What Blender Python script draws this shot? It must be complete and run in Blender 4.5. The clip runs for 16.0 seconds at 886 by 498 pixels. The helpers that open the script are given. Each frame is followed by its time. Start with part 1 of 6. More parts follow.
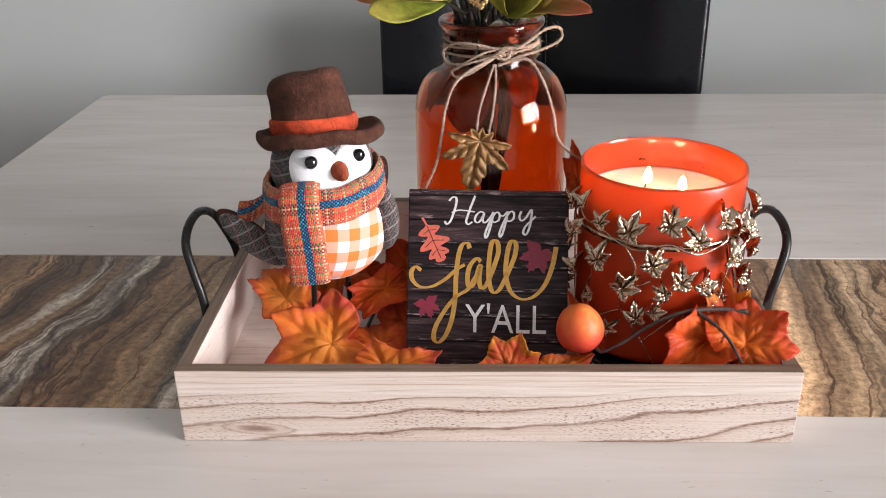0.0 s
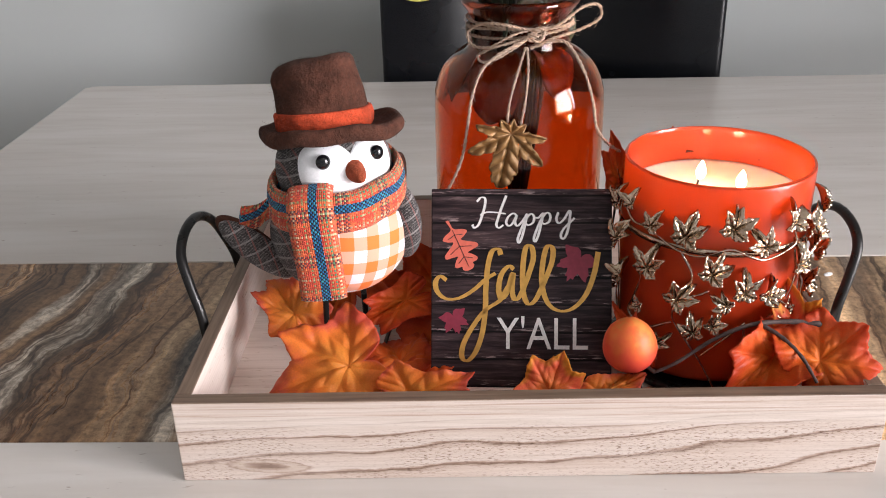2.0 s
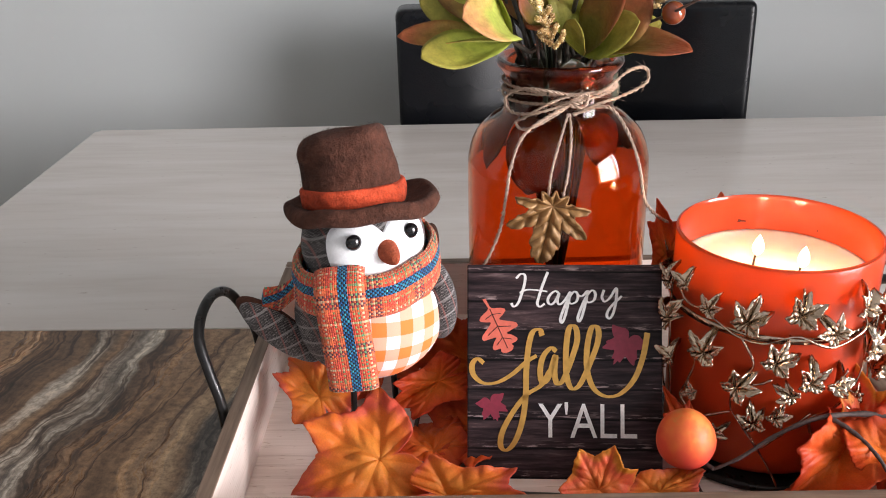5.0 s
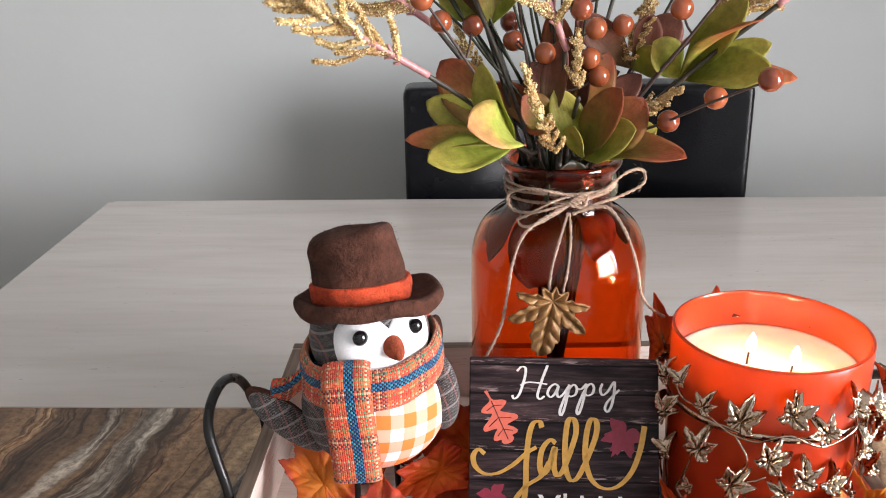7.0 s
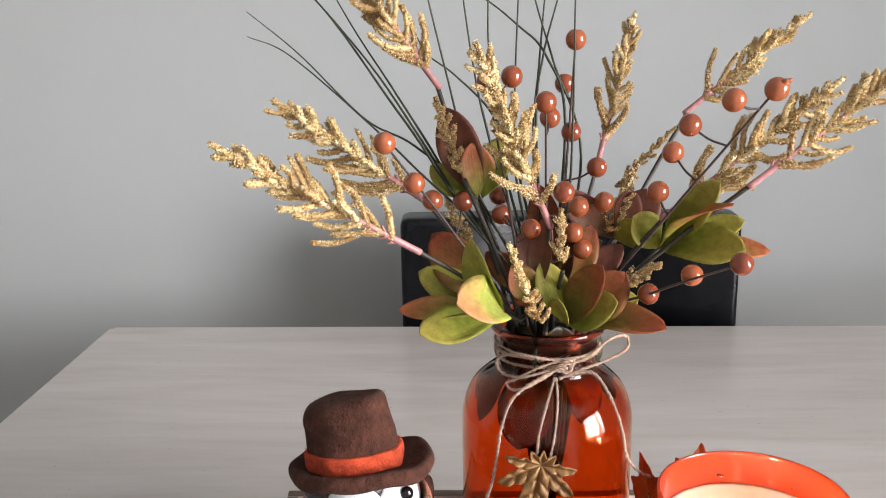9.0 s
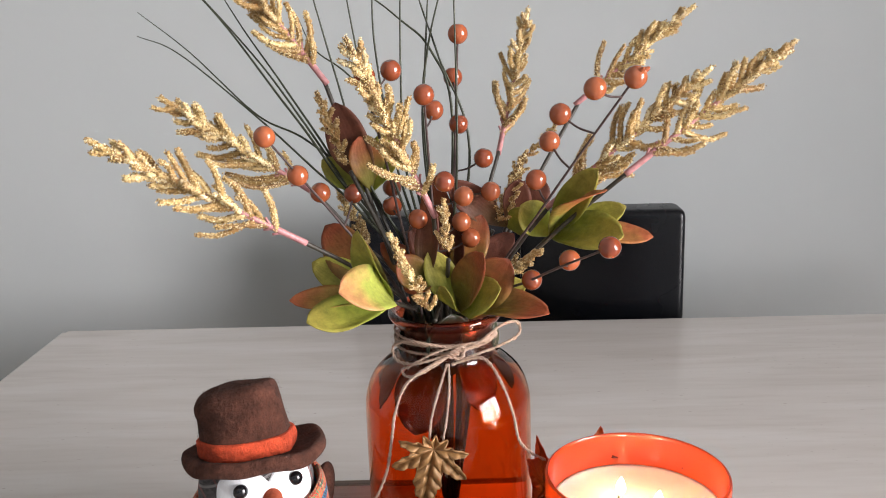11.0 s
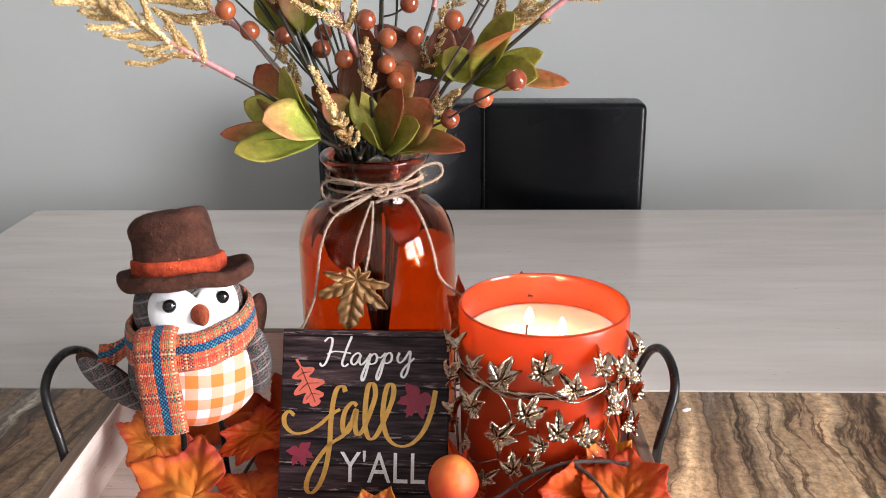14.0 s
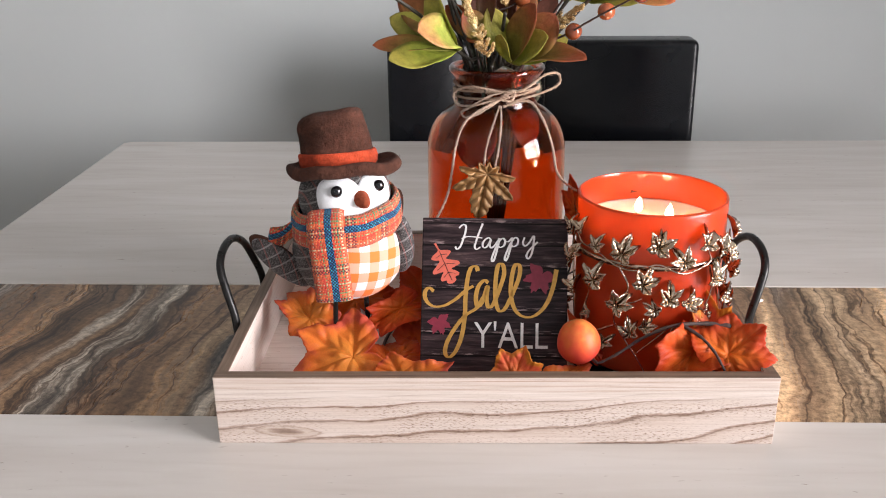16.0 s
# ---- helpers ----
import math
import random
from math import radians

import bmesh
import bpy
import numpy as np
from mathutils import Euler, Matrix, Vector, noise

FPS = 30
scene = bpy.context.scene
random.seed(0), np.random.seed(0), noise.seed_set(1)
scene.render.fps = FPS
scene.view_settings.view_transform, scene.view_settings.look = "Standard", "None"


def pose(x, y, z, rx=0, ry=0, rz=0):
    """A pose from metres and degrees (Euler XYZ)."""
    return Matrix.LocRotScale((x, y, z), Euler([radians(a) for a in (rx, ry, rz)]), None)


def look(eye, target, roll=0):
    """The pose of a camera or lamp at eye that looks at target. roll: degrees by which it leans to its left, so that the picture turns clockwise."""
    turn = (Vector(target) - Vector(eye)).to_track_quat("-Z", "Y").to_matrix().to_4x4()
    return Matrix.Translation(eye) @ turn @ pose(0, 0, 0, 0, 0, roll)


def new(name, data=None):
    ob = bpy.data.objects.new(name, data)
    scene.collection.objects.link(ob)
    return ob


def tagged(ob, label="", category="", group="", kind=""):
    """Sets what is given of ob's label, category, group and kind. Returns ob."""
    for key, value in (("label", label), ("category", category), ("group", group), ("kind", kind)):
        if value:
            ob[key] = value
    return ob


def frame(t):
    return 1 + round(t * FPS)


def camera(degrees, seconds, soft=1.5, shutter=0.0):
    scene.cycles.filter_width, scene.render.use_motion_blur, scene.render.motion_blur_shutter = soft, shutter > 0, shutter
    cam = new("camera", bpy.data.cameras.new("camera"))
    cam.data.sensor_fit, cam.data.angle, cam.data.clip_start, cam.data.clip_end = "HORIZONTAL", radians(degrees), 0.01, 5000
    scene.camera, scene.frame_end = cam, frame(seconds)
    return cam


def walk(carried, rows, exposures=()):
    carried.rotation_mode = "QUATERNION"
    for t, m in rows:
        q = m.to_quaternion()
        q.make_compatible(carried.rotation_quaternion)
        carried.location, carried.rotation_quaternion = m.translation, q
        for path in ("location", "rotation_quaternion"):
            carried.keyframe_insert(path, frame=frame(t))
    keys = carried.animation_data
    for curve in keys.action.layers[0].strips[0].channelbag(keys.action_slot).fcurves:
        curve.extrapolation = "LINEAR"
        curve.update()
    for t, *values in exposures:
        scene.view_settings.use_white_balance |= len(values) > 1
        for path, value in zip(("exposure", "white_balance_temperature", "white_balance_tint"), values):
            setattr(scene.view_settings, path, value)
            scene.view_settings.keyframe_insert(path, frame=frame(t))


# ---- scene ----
cam = camera(52.0, 16.0, 1.0)
PATH = [
    (0, (-0.012, -0.49, 0.367), (-0.065, 1.324, -0.473), -0.8),
    (0.5, (-0.022, -0.453, 0.357), (-0.075, 1.362, -0.482), -1.0),
    (1, (-0.031, -0.427, 0.358), (-0.078, 1.38, -0.499), -1.1),
    (1.5, (-0.033, -0.424, 0.358), (-0.067, 1.379, -0.507), -1.1),
    (2, (-0.038, -0.418, 0.349), (-0.071, 1.384, -0.519), -1.4),
    (2.5, (-0.044, -0.398, 0.331), (-0.077, 1.394, -0.556), -1.5),
    (3, (-0.041, -0.372, 0.326), (-0.084, 1.419, -0.564), -1.8),
    (3.5, (-0.045, -0.361, 0.33), (-0.085, 1.432, -0.555), -1.9),
    (4, (-0.05, -0.361, 0.345), (-0.092, 1.439, -0.526), -2.1),
    (6.5, (-0.061, -0.376, 0.381), (-0.11, 1.483, -0.354), -1.0),
    (7, (-0.056, -0.376, 0.393), (-0.108, 1.493, -0.315), -1.1),
    (7.5, (-0.058, -0.381, 0.408), (-0.112, 1.502, -0.264), -1.1),
    (8, (-0.058, -0.385, 0.424), (-0.109, 1.52, -0.182), -0.9),
    (8.5, (-0.056, -0.382, 0.431), (-0.107, 1.537, -0.128), -1.1),
    (9, (-0.05, -0.387, 0.443), (-0.098, 1.547, -0.062), -0.9),
    (9.6, (-0.031, -0.388, 0.447), (-0.078, 1.554, -0.03), -1.5),
    (12, (0.039, -0.416, 0.419), (0.008, 1.511, -0.114), -1.8),
    (12.5, (0.043, -0.42, 0.409), (0.02, 1.5, -0.151), -1.5),
    (13, (0.049, -0.426, 0.401), (0.025, 1.484, -0.191), -1.2),
    (13.5, (0.063, -0.437, 0.397), (0.041, 1.466, -0.219), -0.7),
    (14, (0.069, -0.452, 0.386), (0.036, 1.44, -0.26), -0.6),
    (14.5, (0.063, -0.476, 0.377), (0.018, 1.407, -0.295), -0.4),
    (15, (0.047, -0.499, 0.367), (-0.005, 1.374, -0.334), -0.3),
    (15.5, (0.013, -0.523, 0.37), (-0.039, 1.347, -0.339), -0.5),
    (16, (-0.021, -0.562, 0.372), (-0.068, 1.3, -0.358), -0.7),
]
walk(cam, [(t, look(eye, target, roll)) for t, eye, target, roll in PATH],
     [(0, -0.05), (1.5, -0.05), (3.5, -0.04), (6.5, 0.16), (8.2, 0.13), (9.5, 0.04), (12.0, 0.02), (14, 0.07), (16, 0.03)])

# ---- world and light ----
world = bpy.data.worlds.new("sky")
scene.world = world
world.use_nodes = True
wt = world.node_tree
sky = wt.nodes.new("ShaderNodeTexSky")
sky.sky_type, sky.sun_disc = "NISHITA", False
sky.sun_elevation, sky.sun_rotation = radians(38), radians(120)
wt.links.new(sky.outputs[0], wt.nodes["Background"].inputs[0])
wt.nodes["Background"].inputs[1].default_value = 0.06


def area_lamp(name, m, sx, sy, watts, colour, spread=180):
    lamp = bpy.data.lights.new(name, "AREA")
    lamp.shape, lamp.size, lamp.size_y, lamp.energy, lamp.color = "RECTANGLE", sx, sy, watts, colour
    lamp.spread = radians(spread)
    ob = new(name, lamp)
    ob.matrix_world = m
    return ob


def point_lamp(name, place, watts, colour, size):
    lamp = bpy.data.lights.new(name, "POINT")
    lamp.energy, lamp.color, lamp.shadow_soft_size = watts, colour, size
    ob = new(name, lamp)
    ob.location = place
    return ob


# daylight that enters by the two windows
area_lamp("daylight_east", look((2.60, -1.38, 0.64), (0.0, -1.20, 0.44)), 1.65, 1.65, 129, (1.0, 0.955, 0.980), 110)
area_lamp("daylight_south", look((0.15, -2.60, 0.85), (0.0, 0.2, 0.1)), 1.85, 1.15, 2.2, (0.95, 0.96, 1.0))


# ---- materials ----
class Nodes:
    """A short way to write node materials."""

    def __init__(self, name, colour=(0.5, 0.5, 0.5), rough=0.5, metal=0.0, **more):
        self.m = bpy.data.materials.new(name)
        self.m.use_nodes = True
        self.t = self.m.node_tree
        self.b = self.t.nodes["Principled BSDF"]
        self.set(**{"Base Color": (*colour, 1), "Roughness": rough, "Metallic": metal})
        self.set(**more)

    def set(self, **values):
        for key, value in values.items():
            self.b.inputs[key.replace("_", " ")].default_value = value

    def node(self, kind, **values):
        n = self.t.nodes.new("ShaderNode" + kind)
        for key, value in values.items():
            if key in n.inputs:
                if isinstance(value, bpy.types.NodeSocket):
                    self.t.links.new(value, n.inputs[key])
                else:
                    n.inputs[key].default_value = value
        return n

    def link(self, a, b):
        self.t.links.new(a, b)

    def coord(self, which="Object", scale=(1, 1, 1), turn=(0, 0, 0), move=(0, 0, 0)):
        c = self.t.nodes.new("ShaderNodeTexCoord")
        p = self.t.nodes.new("ShaderNodeMapping")
        p.inputs["Location"].default_value, p.inputs["Scale"].default_value = move, scale
        p.inputs["Rotation"].default_value = [radians(a) for a in turn]
        self.link(c.outputs[which], p.inputs[0])
        return p.outputs[0]

    def noise(self, vec, scale, detail=4, rough=0.55, distort=0.0):
        n = self.node("TexNoise", Vector=vec, Scale=scale, Detail=detail, Roughness=rough, Distortion=distort)
        return n.outputs["Fac"]

    def ramp(self, fac, *stops):
        r = self.t.nodes.new("ShaderNodeValToRGB")
        while len(r.color_ramp.elements) < len(stops):
            r.color_ramp.elements.new(0.5)
        for e, (pos, col) in zip(r.color_ramp.elements, stops):
            e.position = pos
            e.color = (*col, 1) if len(col) == 3 else col
        self.link(fac, r.inputs[0])
        return r.outputs[0]

    def mix(self, fac, a, b, mode="MIX"):
        n = self.t.nodes.new("ShaderNodeMix")
        n.data_type, n.blend_type = "RGBA", mode
        for key, value in ((0, fac), (6, a), (7, b)):
            if isinstance(value, bpy.types.NodeSocket):
                self.link(value, n.inputs[key])
            elif key == 0:
                n.inputs[0].default_value = value
            else:
                n.inputs[key].default_value = (*value, 1)
        return n.outputs[2]

    def math(self, op, a, b=0.0, c=0.0):
        n = self.t.nodes.new("ShaderNodeMath")
        n.operation = op
        for i, value in enumerate((a, b, c)):
            if isinstance(value, bpy.types.NodeSocket):
                self.link(value, n.inputs[i])
            else:
                n.inputs[i].default_value = value
        return n.outputs[0]

    def split(self, vec):
        n = self.t.nodes.new("ShaderNodeSeparateXYZ")
        self.link(vec, n.inputs[0])
        return n.outputs

    def colour(self, socket):
        self.link(socket, self.b.inputs["Base Color"])

    def roughness(self, socket):
        self.link(socket, self.b.inputs["Roughness"])

    def bump(self, height, strength=0.3, distance=0.001):
        n = self.node("Bump", Strength=strength, Distance=distance, Height=height)
        self.link(n.outputs[0], self.b.inputs["Normal"])


BLACK, WHITE = (0, 0, 0), (1, 1, 1)


def wall_paint():
    m = Nodes("wall_paint", (0.45, 0.46, 0.44), 0.75)
    v = m.coord()
    m.colour(m.ramp(m.noise(v, 1.3, 3), (0.3, (0.436, 0.464, 0.462)), (0.7, (0.466, 0.494, 0.492))))
    m.bump(m.noise(v, 260, 2), 0.12, 0.0006)
    return m.m


def ceiling_paint():
    m = Nodes("ceiling_paint", (0.62, 0.62, 0.61), 0.8)
    m.bump(m.noise(m.coord(), 120, 3), 0.2, 0.001)
    return m.m


def floor_wood():
    m = Nodes("floor_wood", (0.25, 0.17, 0.11), 0.4)
    m.colour(m.ramp(m.noise(m.coord(scale=(2, 18, 1)), 3, 6), (0.3, (0.17, 0.11, 0.07)), (0.7, (0.33, 0.23, 0.15))))
    return m.m


def travertine():
    """Honed cream stone: soft broad streaks, faint fine ones, sparse small pits."""
    m = Nodes("travertine", (0.6, 0.56, 0.49), 0.22)
    wide = m.noise(m.coord(scale=(1.2, 8, 1)), 3.0, 3, 0.5, 0.5)
    fine = m.noise(m.coord(scale=(3.0, 30, 1), move=(3, 1, 0)), 4.0, 3, 0.5, 0.4)
    a = m.ramp(wide, (0.28, (0.535, 0.492, 0.455)), (0.52, (0.585, 0.550, 0.515)), (0.75, (0.630, 0.602, 0.575)))
    b = m.ramp(fine, (0.30, (0.87, 0.85, 0.83)), (0.52, WHITE))
    spots = m.ramp(m.noise(m.coord(scale=(85, 300, 1), move=(1, 2, 0)), 1.0, 2, 0.5), (0.24, (0.58, 0.54, 0.50)), (0.31, WHITE))
    gate = m.ramp(m.noise(m.coord(scale=(6, 14, 1), move=(5, 0, 0)), 1.0, 2), (0.45, BLACK), (0.60, WHITE))
    base = m.mix(0.32, a, b, "MULTIPLY")
    m.colour(m.mix(gate, base, m.mix(1.0, base, spots, "MULTIPLY")))
    m.roughness(m.ramp(wide, (0.3, (0.27,) * 3), (0.7, (0.21,) * 3)))
    m.bump(spots, 0.08, 0.0004)
    return m.m


def brown_stone():
    m = Nodes("brown_stone", (0.2, 0.14, 0.09), 0.25, Specular_IOR_Level=0.3)
    v = m.coord(scale=(1, 1, 1), turn=(0, 0, 9))
    warp = m.node("TexNoise", Vector=v, Scale=6.0, Detail=5.0, Roughness=0.55)
    vec = m.node("VectorMath")
    vec.operation = "MULTIPLY_ADD"
    m.link(warp.outputs["Color"], vec.inputs[0])
    vec.inputs[1].default_value = (0.085, 0.04, 0.0)
    m.link(v, vec.inputs[2])
    p = m.node("Mapping", Vector=vec.outputs[0], Scale=(26.0, 1.5, 1.0))
    # zone pales towards +x: paler stone, and window light put into the colour
    zone = m.math("ADD", m.noise(p.outputs[0], 0.42, 4, 0.55, 0.3), m.math("MULTIPLY", m.math("ADD", m.split(v)[0], 0.12), 0.30))
    band = m.noise(p.outputs[0], 1.25, 9, 0.68, 0.3)
    base = m.ramp(zone, (0.32, (0.085, 0.056, 0.038)), (0.43, (0.175, 0.108, 0.064)), (0.50, (0.250, 0.165, 0.100)), (0.56, (0.20, 0.135, 0.088)), (0.63, (0.38, 0.285, 0.19)), (0.72, (0.50, 0.41, 0.30)))
    streak = m.ramp(band, (0.36, (0.20, 0.18, 0.165)), (0.45, (0.78, 0.74, 0.70)), (0.54, (1.15, 1.12, 1.06)), (0.64, (1.85, 1.78, 1.66)))
    base = m.mix(1.0, base, streak, "MULTIPLY")
    w = m.node("Mapping", Vector=vec.outputs[0], Scale=(12.0, 0.9, 1.0), Location=(7.1, 2.4, 0))
    where = m.ramp(m.noise(w.outputs[0], 1.0, 3, 0.5), (0.50, BLACK), (0.57, WHITE))
    grey = m.ramp(m.noise(p.outputs[0], 1.9, 8, 0.70, 0.4), (0.38, (0.020, 0.018, 0.017)), (0.47, (0.105, 0.092, 0.080)), (0.53, (0.30, 0.27, 0.235)), (0.60, (0.62, 0.58, 0.52)))
    base = m.mix(where, base, grey)
    q = m.node("Mapping", Vector=vec.outputs[0], Scale=(19.0, 1.6, 1.0), Location=(2.3, 0.4, 0))
    lines = m.noise(q.outputs[0], 1.0, 6, 0.62, 0.5)
    thin = m.ramp(m.math("ABSOLUTE", m.math("SUBTRACT", lines, 0.5)), (0.0, (0.14, 0.095, 0.070)), (0.012, (0.45, 0.38, 0.33)), (0.024, WHITE))
    grain = m.ramp(m.noise(v, 150, 5, 0.75), (0.32, (0.50, 0.44, 0.39)), (0.60, (1.40, 1.32, 1.22)))
    m.colour(m.mix(1.0, m.mix(0.85, base, thin, "MULTIPLY"), grain, "MULTIPLY"))
    m.roughness(m.ramp(band, (0.35, (0.38,) * 3), (0.6, (0.26,) * 3)))
    return m.m


def pale_wood(name, light, dark, seed=0.0, contrast=1.0):
    """Paulownia boards: the grain runs along local x."""
    m = Nodes(name, light, 0.55)
    v = m.coord(move=(seed, seed * 0.7, seed * 0.3))
    warp = m.node("TexNoise", Vector=m.coord(scale=(3.2, 14, 14), move=(seed, 0, 0)), Scale=1.0, Detail=3.0, Roughness=0.45)
    s = m.split(v)
    rings = m.math("ADD", m.math("MULTIPLY", m.math("ADD", s[2], m.math("MULTIPLY", s[1], 0.9)), 70.0), m.math("MULTIPLY", warp.outputs["Fac"], 10.0))
    saw = m.math("FRACT", rings)
    line = m.ramp(saw, (0.0, light), (0.50, light), (0.84, tuple(0.72 * a + 0.28 * b for a, b in zip(light, dark))), (0.92, dark), (0.975, dark), (1.0, light))
    fibre = m.ramp(m.noise(m.coord(scale=(11, 420, 420), move=(seed, 0, 0)), 1.0, 5, 0.68), (0.3, (0.88, 0.85, 0.83)), (0.58, (1.02, 1.02, 1.02)))
    patch = m.noise(m.coord(scale=(7, 34, 34), move=(0, seed, 0)), 1.0, 3)
    out = m.mix(m.ramp(patch, (0.42, (contrast,) * 3), (0.64, (0.22 * contrast,) * 3)), light, line)
    fleck = m.ramp(m.noise(m.coord(scale=(95, 900, 900), move=(seed, 1, 0)), 1.0, 2, 0.5), (0.27, (0.66, 0.56, 0.48)), (0.34, WHITE))
    m.colour(m.mix(1.0, m.mix(1.0, out, fibre, "MULTIPLY"), fleck, "MULTIPLY"))
    m.bump(saw, 0.08, 0.0005)
    return m.m


def front_grain():
    """Pale board: a few broad slanting growth lines, dashes of open pores, straight lines along the upper edge."""
    m = Nodes("front_grain", (0.74, 0.64, 0.57), 0.55)
    s = m.split(m.coord())
    zf = m.math("MULTIPLY", s[2], 18.35)
    warp = m.noise(m.coord(scale=(9, 30, 22), move=(0.37, 0, 0.1)), 1.0, 2, 0.4)
    wide = m.noise(m.coord(scale=(5, 5, 5), move=(1.3, 0, 0)), 1.0, 2, 0.4)
    rough = m.noise(m.coord(scale=(120, 900, 900)), 1.0, 3, 0.6)
    g = m.math("SUBTRACT", m.math("ADD", zf, m.math("MULTIPLY", m.math("POWER", zf, 6.0), 1.6)), m.math("MULTIPLY", s[0], 2.1))
    g = m.math("ADD", g, m.math("ADD", m.math("MULTIPLY", warp, 0.62), m.math("MULTIPLY", wide, 0.5)))
    saw = m.math("FRACT", m.math("ADD", m.math("MULTIPLY", g, 3.4), m.math("MULTIPLY", rough, 0.22)))
    light, mid, dark = (0.565, 0.487, 0.440), (0.38, 0.275, 0.22), (0.165, 0.098, 0.068)
    growth = m.ramp(saw, (0.0, light), (0.60, (0.540, 0.447, 0.392)), (0.78, (0.46, 0.365, 0.308)), (0.85, dark), (0.93, mid), (0.98, light))
    fade = m.noise(m.coord(scale=(8, 30, 30), move=(4.1, 2, 0)), 1.0, 2)
    growth = m.mix(m.ramp(fade, (0.32, (0.7,) * 3), (0.48, WHITE)), light, growth)
    straight = m.ramp(m.noise(m.coord(scale=(6, 850, 850), move=(2, 0, 0)), 1.0, 4, 0.6), (0.38, mid), (0.47, (0.55, 0.45, 0.39)), (0.55, light))
    upper = m.ramp(m.math("ADD", zf, m.math("MULTIPLY", m.math("SUBTRACT", wide, 0.5), 0.12)), (0.80, BLACK), (0.825, WHITE), (0.86, (0.7,) * 3), (0.97, (0.9,) * 3))
    clear = m.ramp(zf, (0.62, BLACK), (0.70, (0.75,) * 3))
    base = m.mix(clear, growth, (0.600, 0.530, 0.482))
    base = m.mix(upper, base, straight)
    kx = m.math("MULTIPLY", m.math("ADD", s[0], 0.150), 44.0)
    kz = m.math("MULTIPLY", m.math("SUBTRACT", m.math("SUBTRACT", s[2], m.math("MULTIPLY", s[0], -0.06)), 0.0010), 225.0)
    knot = m.math("ADD", m.math("SQRT", m.math("ADD", m.math("MULTIPLY", kx, kx), m.math("MULTIPLY", kz, kz))), m.math("ADD", m.math("MULTIPLY", m.math("SUBTRACT", warp, 0.5), 1.3), m.math("MULTIPLY", m.math("SUBTRACT", rough, 0.5), 0.5)))
    eye = m.ramp(knot, (0.0, dark), (0.30, (0.30, 0.21, 0.165)), (0.50, (0.50, 0.41, 0.35)), (0.74, (0.47, 0.38, 0.32)), (0.88, (0.30, 0.21, 0.17)), (1.0, (0.50, 0.41, 0.35)))
    base = m.mix(m.ramp(knot, (0.86, (0.85,) * 3), (1.10, BLACK)), base, eye)
    pores = m.ramp(m.noise(m.coord(scale=(300, 1900, 1900), move=(0, 1, 0)), 1.0, 2, 0.5), (0.36, (0.40, 0.31, 0.25)), (0.45, WHITE))
    where = m.math("MULTIPLY", m.ramp(zf, (0.55, WHITE), (0.72, (0.15,) * 3)), m.ramp(m.noise(m.coord(scale=(16, 60, 60), move=(7, 0, 0)), 1.0, 2), (0.38, (0.2,) * 3), (0.58, WHITE)))
    fibre = m.ramp(m.noise(m.coord(scale=(20, 700, 700)), 1.0, 4, 0.65), (0.3, (0.86, 0.83, 0.80)), (0.6, (1.03,) * 3))
    m.colour(m.mix(1.0, m.mix(where, base, m.mix(1.0, base, pores, "MULTIPLY")), fibre, "MULTIPLY"))
    m.bump(rough, 0.10, 0.0004)
    return m.m


def brown_rim():
    m = Nodes("brown_rim", (0.25, 0.17, 0.12), 0.6)
    f = m.noise(m.coord(scale=(14, 260, 260)), 1.0, 5, 0.65)
    w = m.noise(m.coord(scale=(20, 20, 20)), 1.0, 3)
    m.colour(m.mix(w, m.ramp(f, (0.3, (0.070, 0.043, 0.030)), (0.65, (0.19, 0.125, 0.085))), m.ramp(f, (0.3, (0.12, 0.078, 0.053)), (0.7, (0.28, 0.20, 0.145)))))
    m.bump(f, 0.2, 0.0004)
    return m.m


def black_iron():
    m = Nodes("black_iron", (0.018, 0.017, 0.017), 0.32, 0.5)
    n = m.noise(m.coord(), 130, 4)
    m.roughness(m.ramp(n, (0.3, (0.22,) * 3), (0.7, (0.45,) * 3)))
    m.bump(n, 0.25, 0.0006)
    return m.m


def leather():
    m = Nodes("black_leather", (0.004, 0.0045, 0.006), 0.28, Specular_IOR_Level=0.26)
    v = m.coord()
    vor = m.node("TexVoronoi", Vector=v, Scale=420.0)
    m.bump(m.math("ADD", vor.outputs["Distance"], m.noise(v, 14, 4)), 0.12, 0.0010)
    m.roughness(m.ramp(m.noise(v, 9, 3), (0.3, (0.20,) * 3), (0.7, (0.32,) * 3)))
    return m.m


def amber_glass():
    m = Nodes("amber_glass", (0.97, 0.50, 0.24), 0.02, Transmission_Weight=1.0, IOR=1.45)
    m.colour(m.ramp(m.noise(m.coord(), 18, 2), (0.3, (0.93, 0.235, 0.045)), (0.7, (0.95, 0.275, 0.062))))
    return m.m


def neck_glass():
    """The thick glass of the neck and lip, where the colour is deeper."""
    m = Nodes("neck_glass", (0.60, 0.105, 0.035), 0.03, Transmission_Weight=1.0, IOR=1.45)
    m.colour(m.ramp(m.noise(m.coord(), 60, 2), (0.3, (0.52, 0.085, 0.035)), (0.7, (0.66, 0.13, 0.045))))
    return m.m


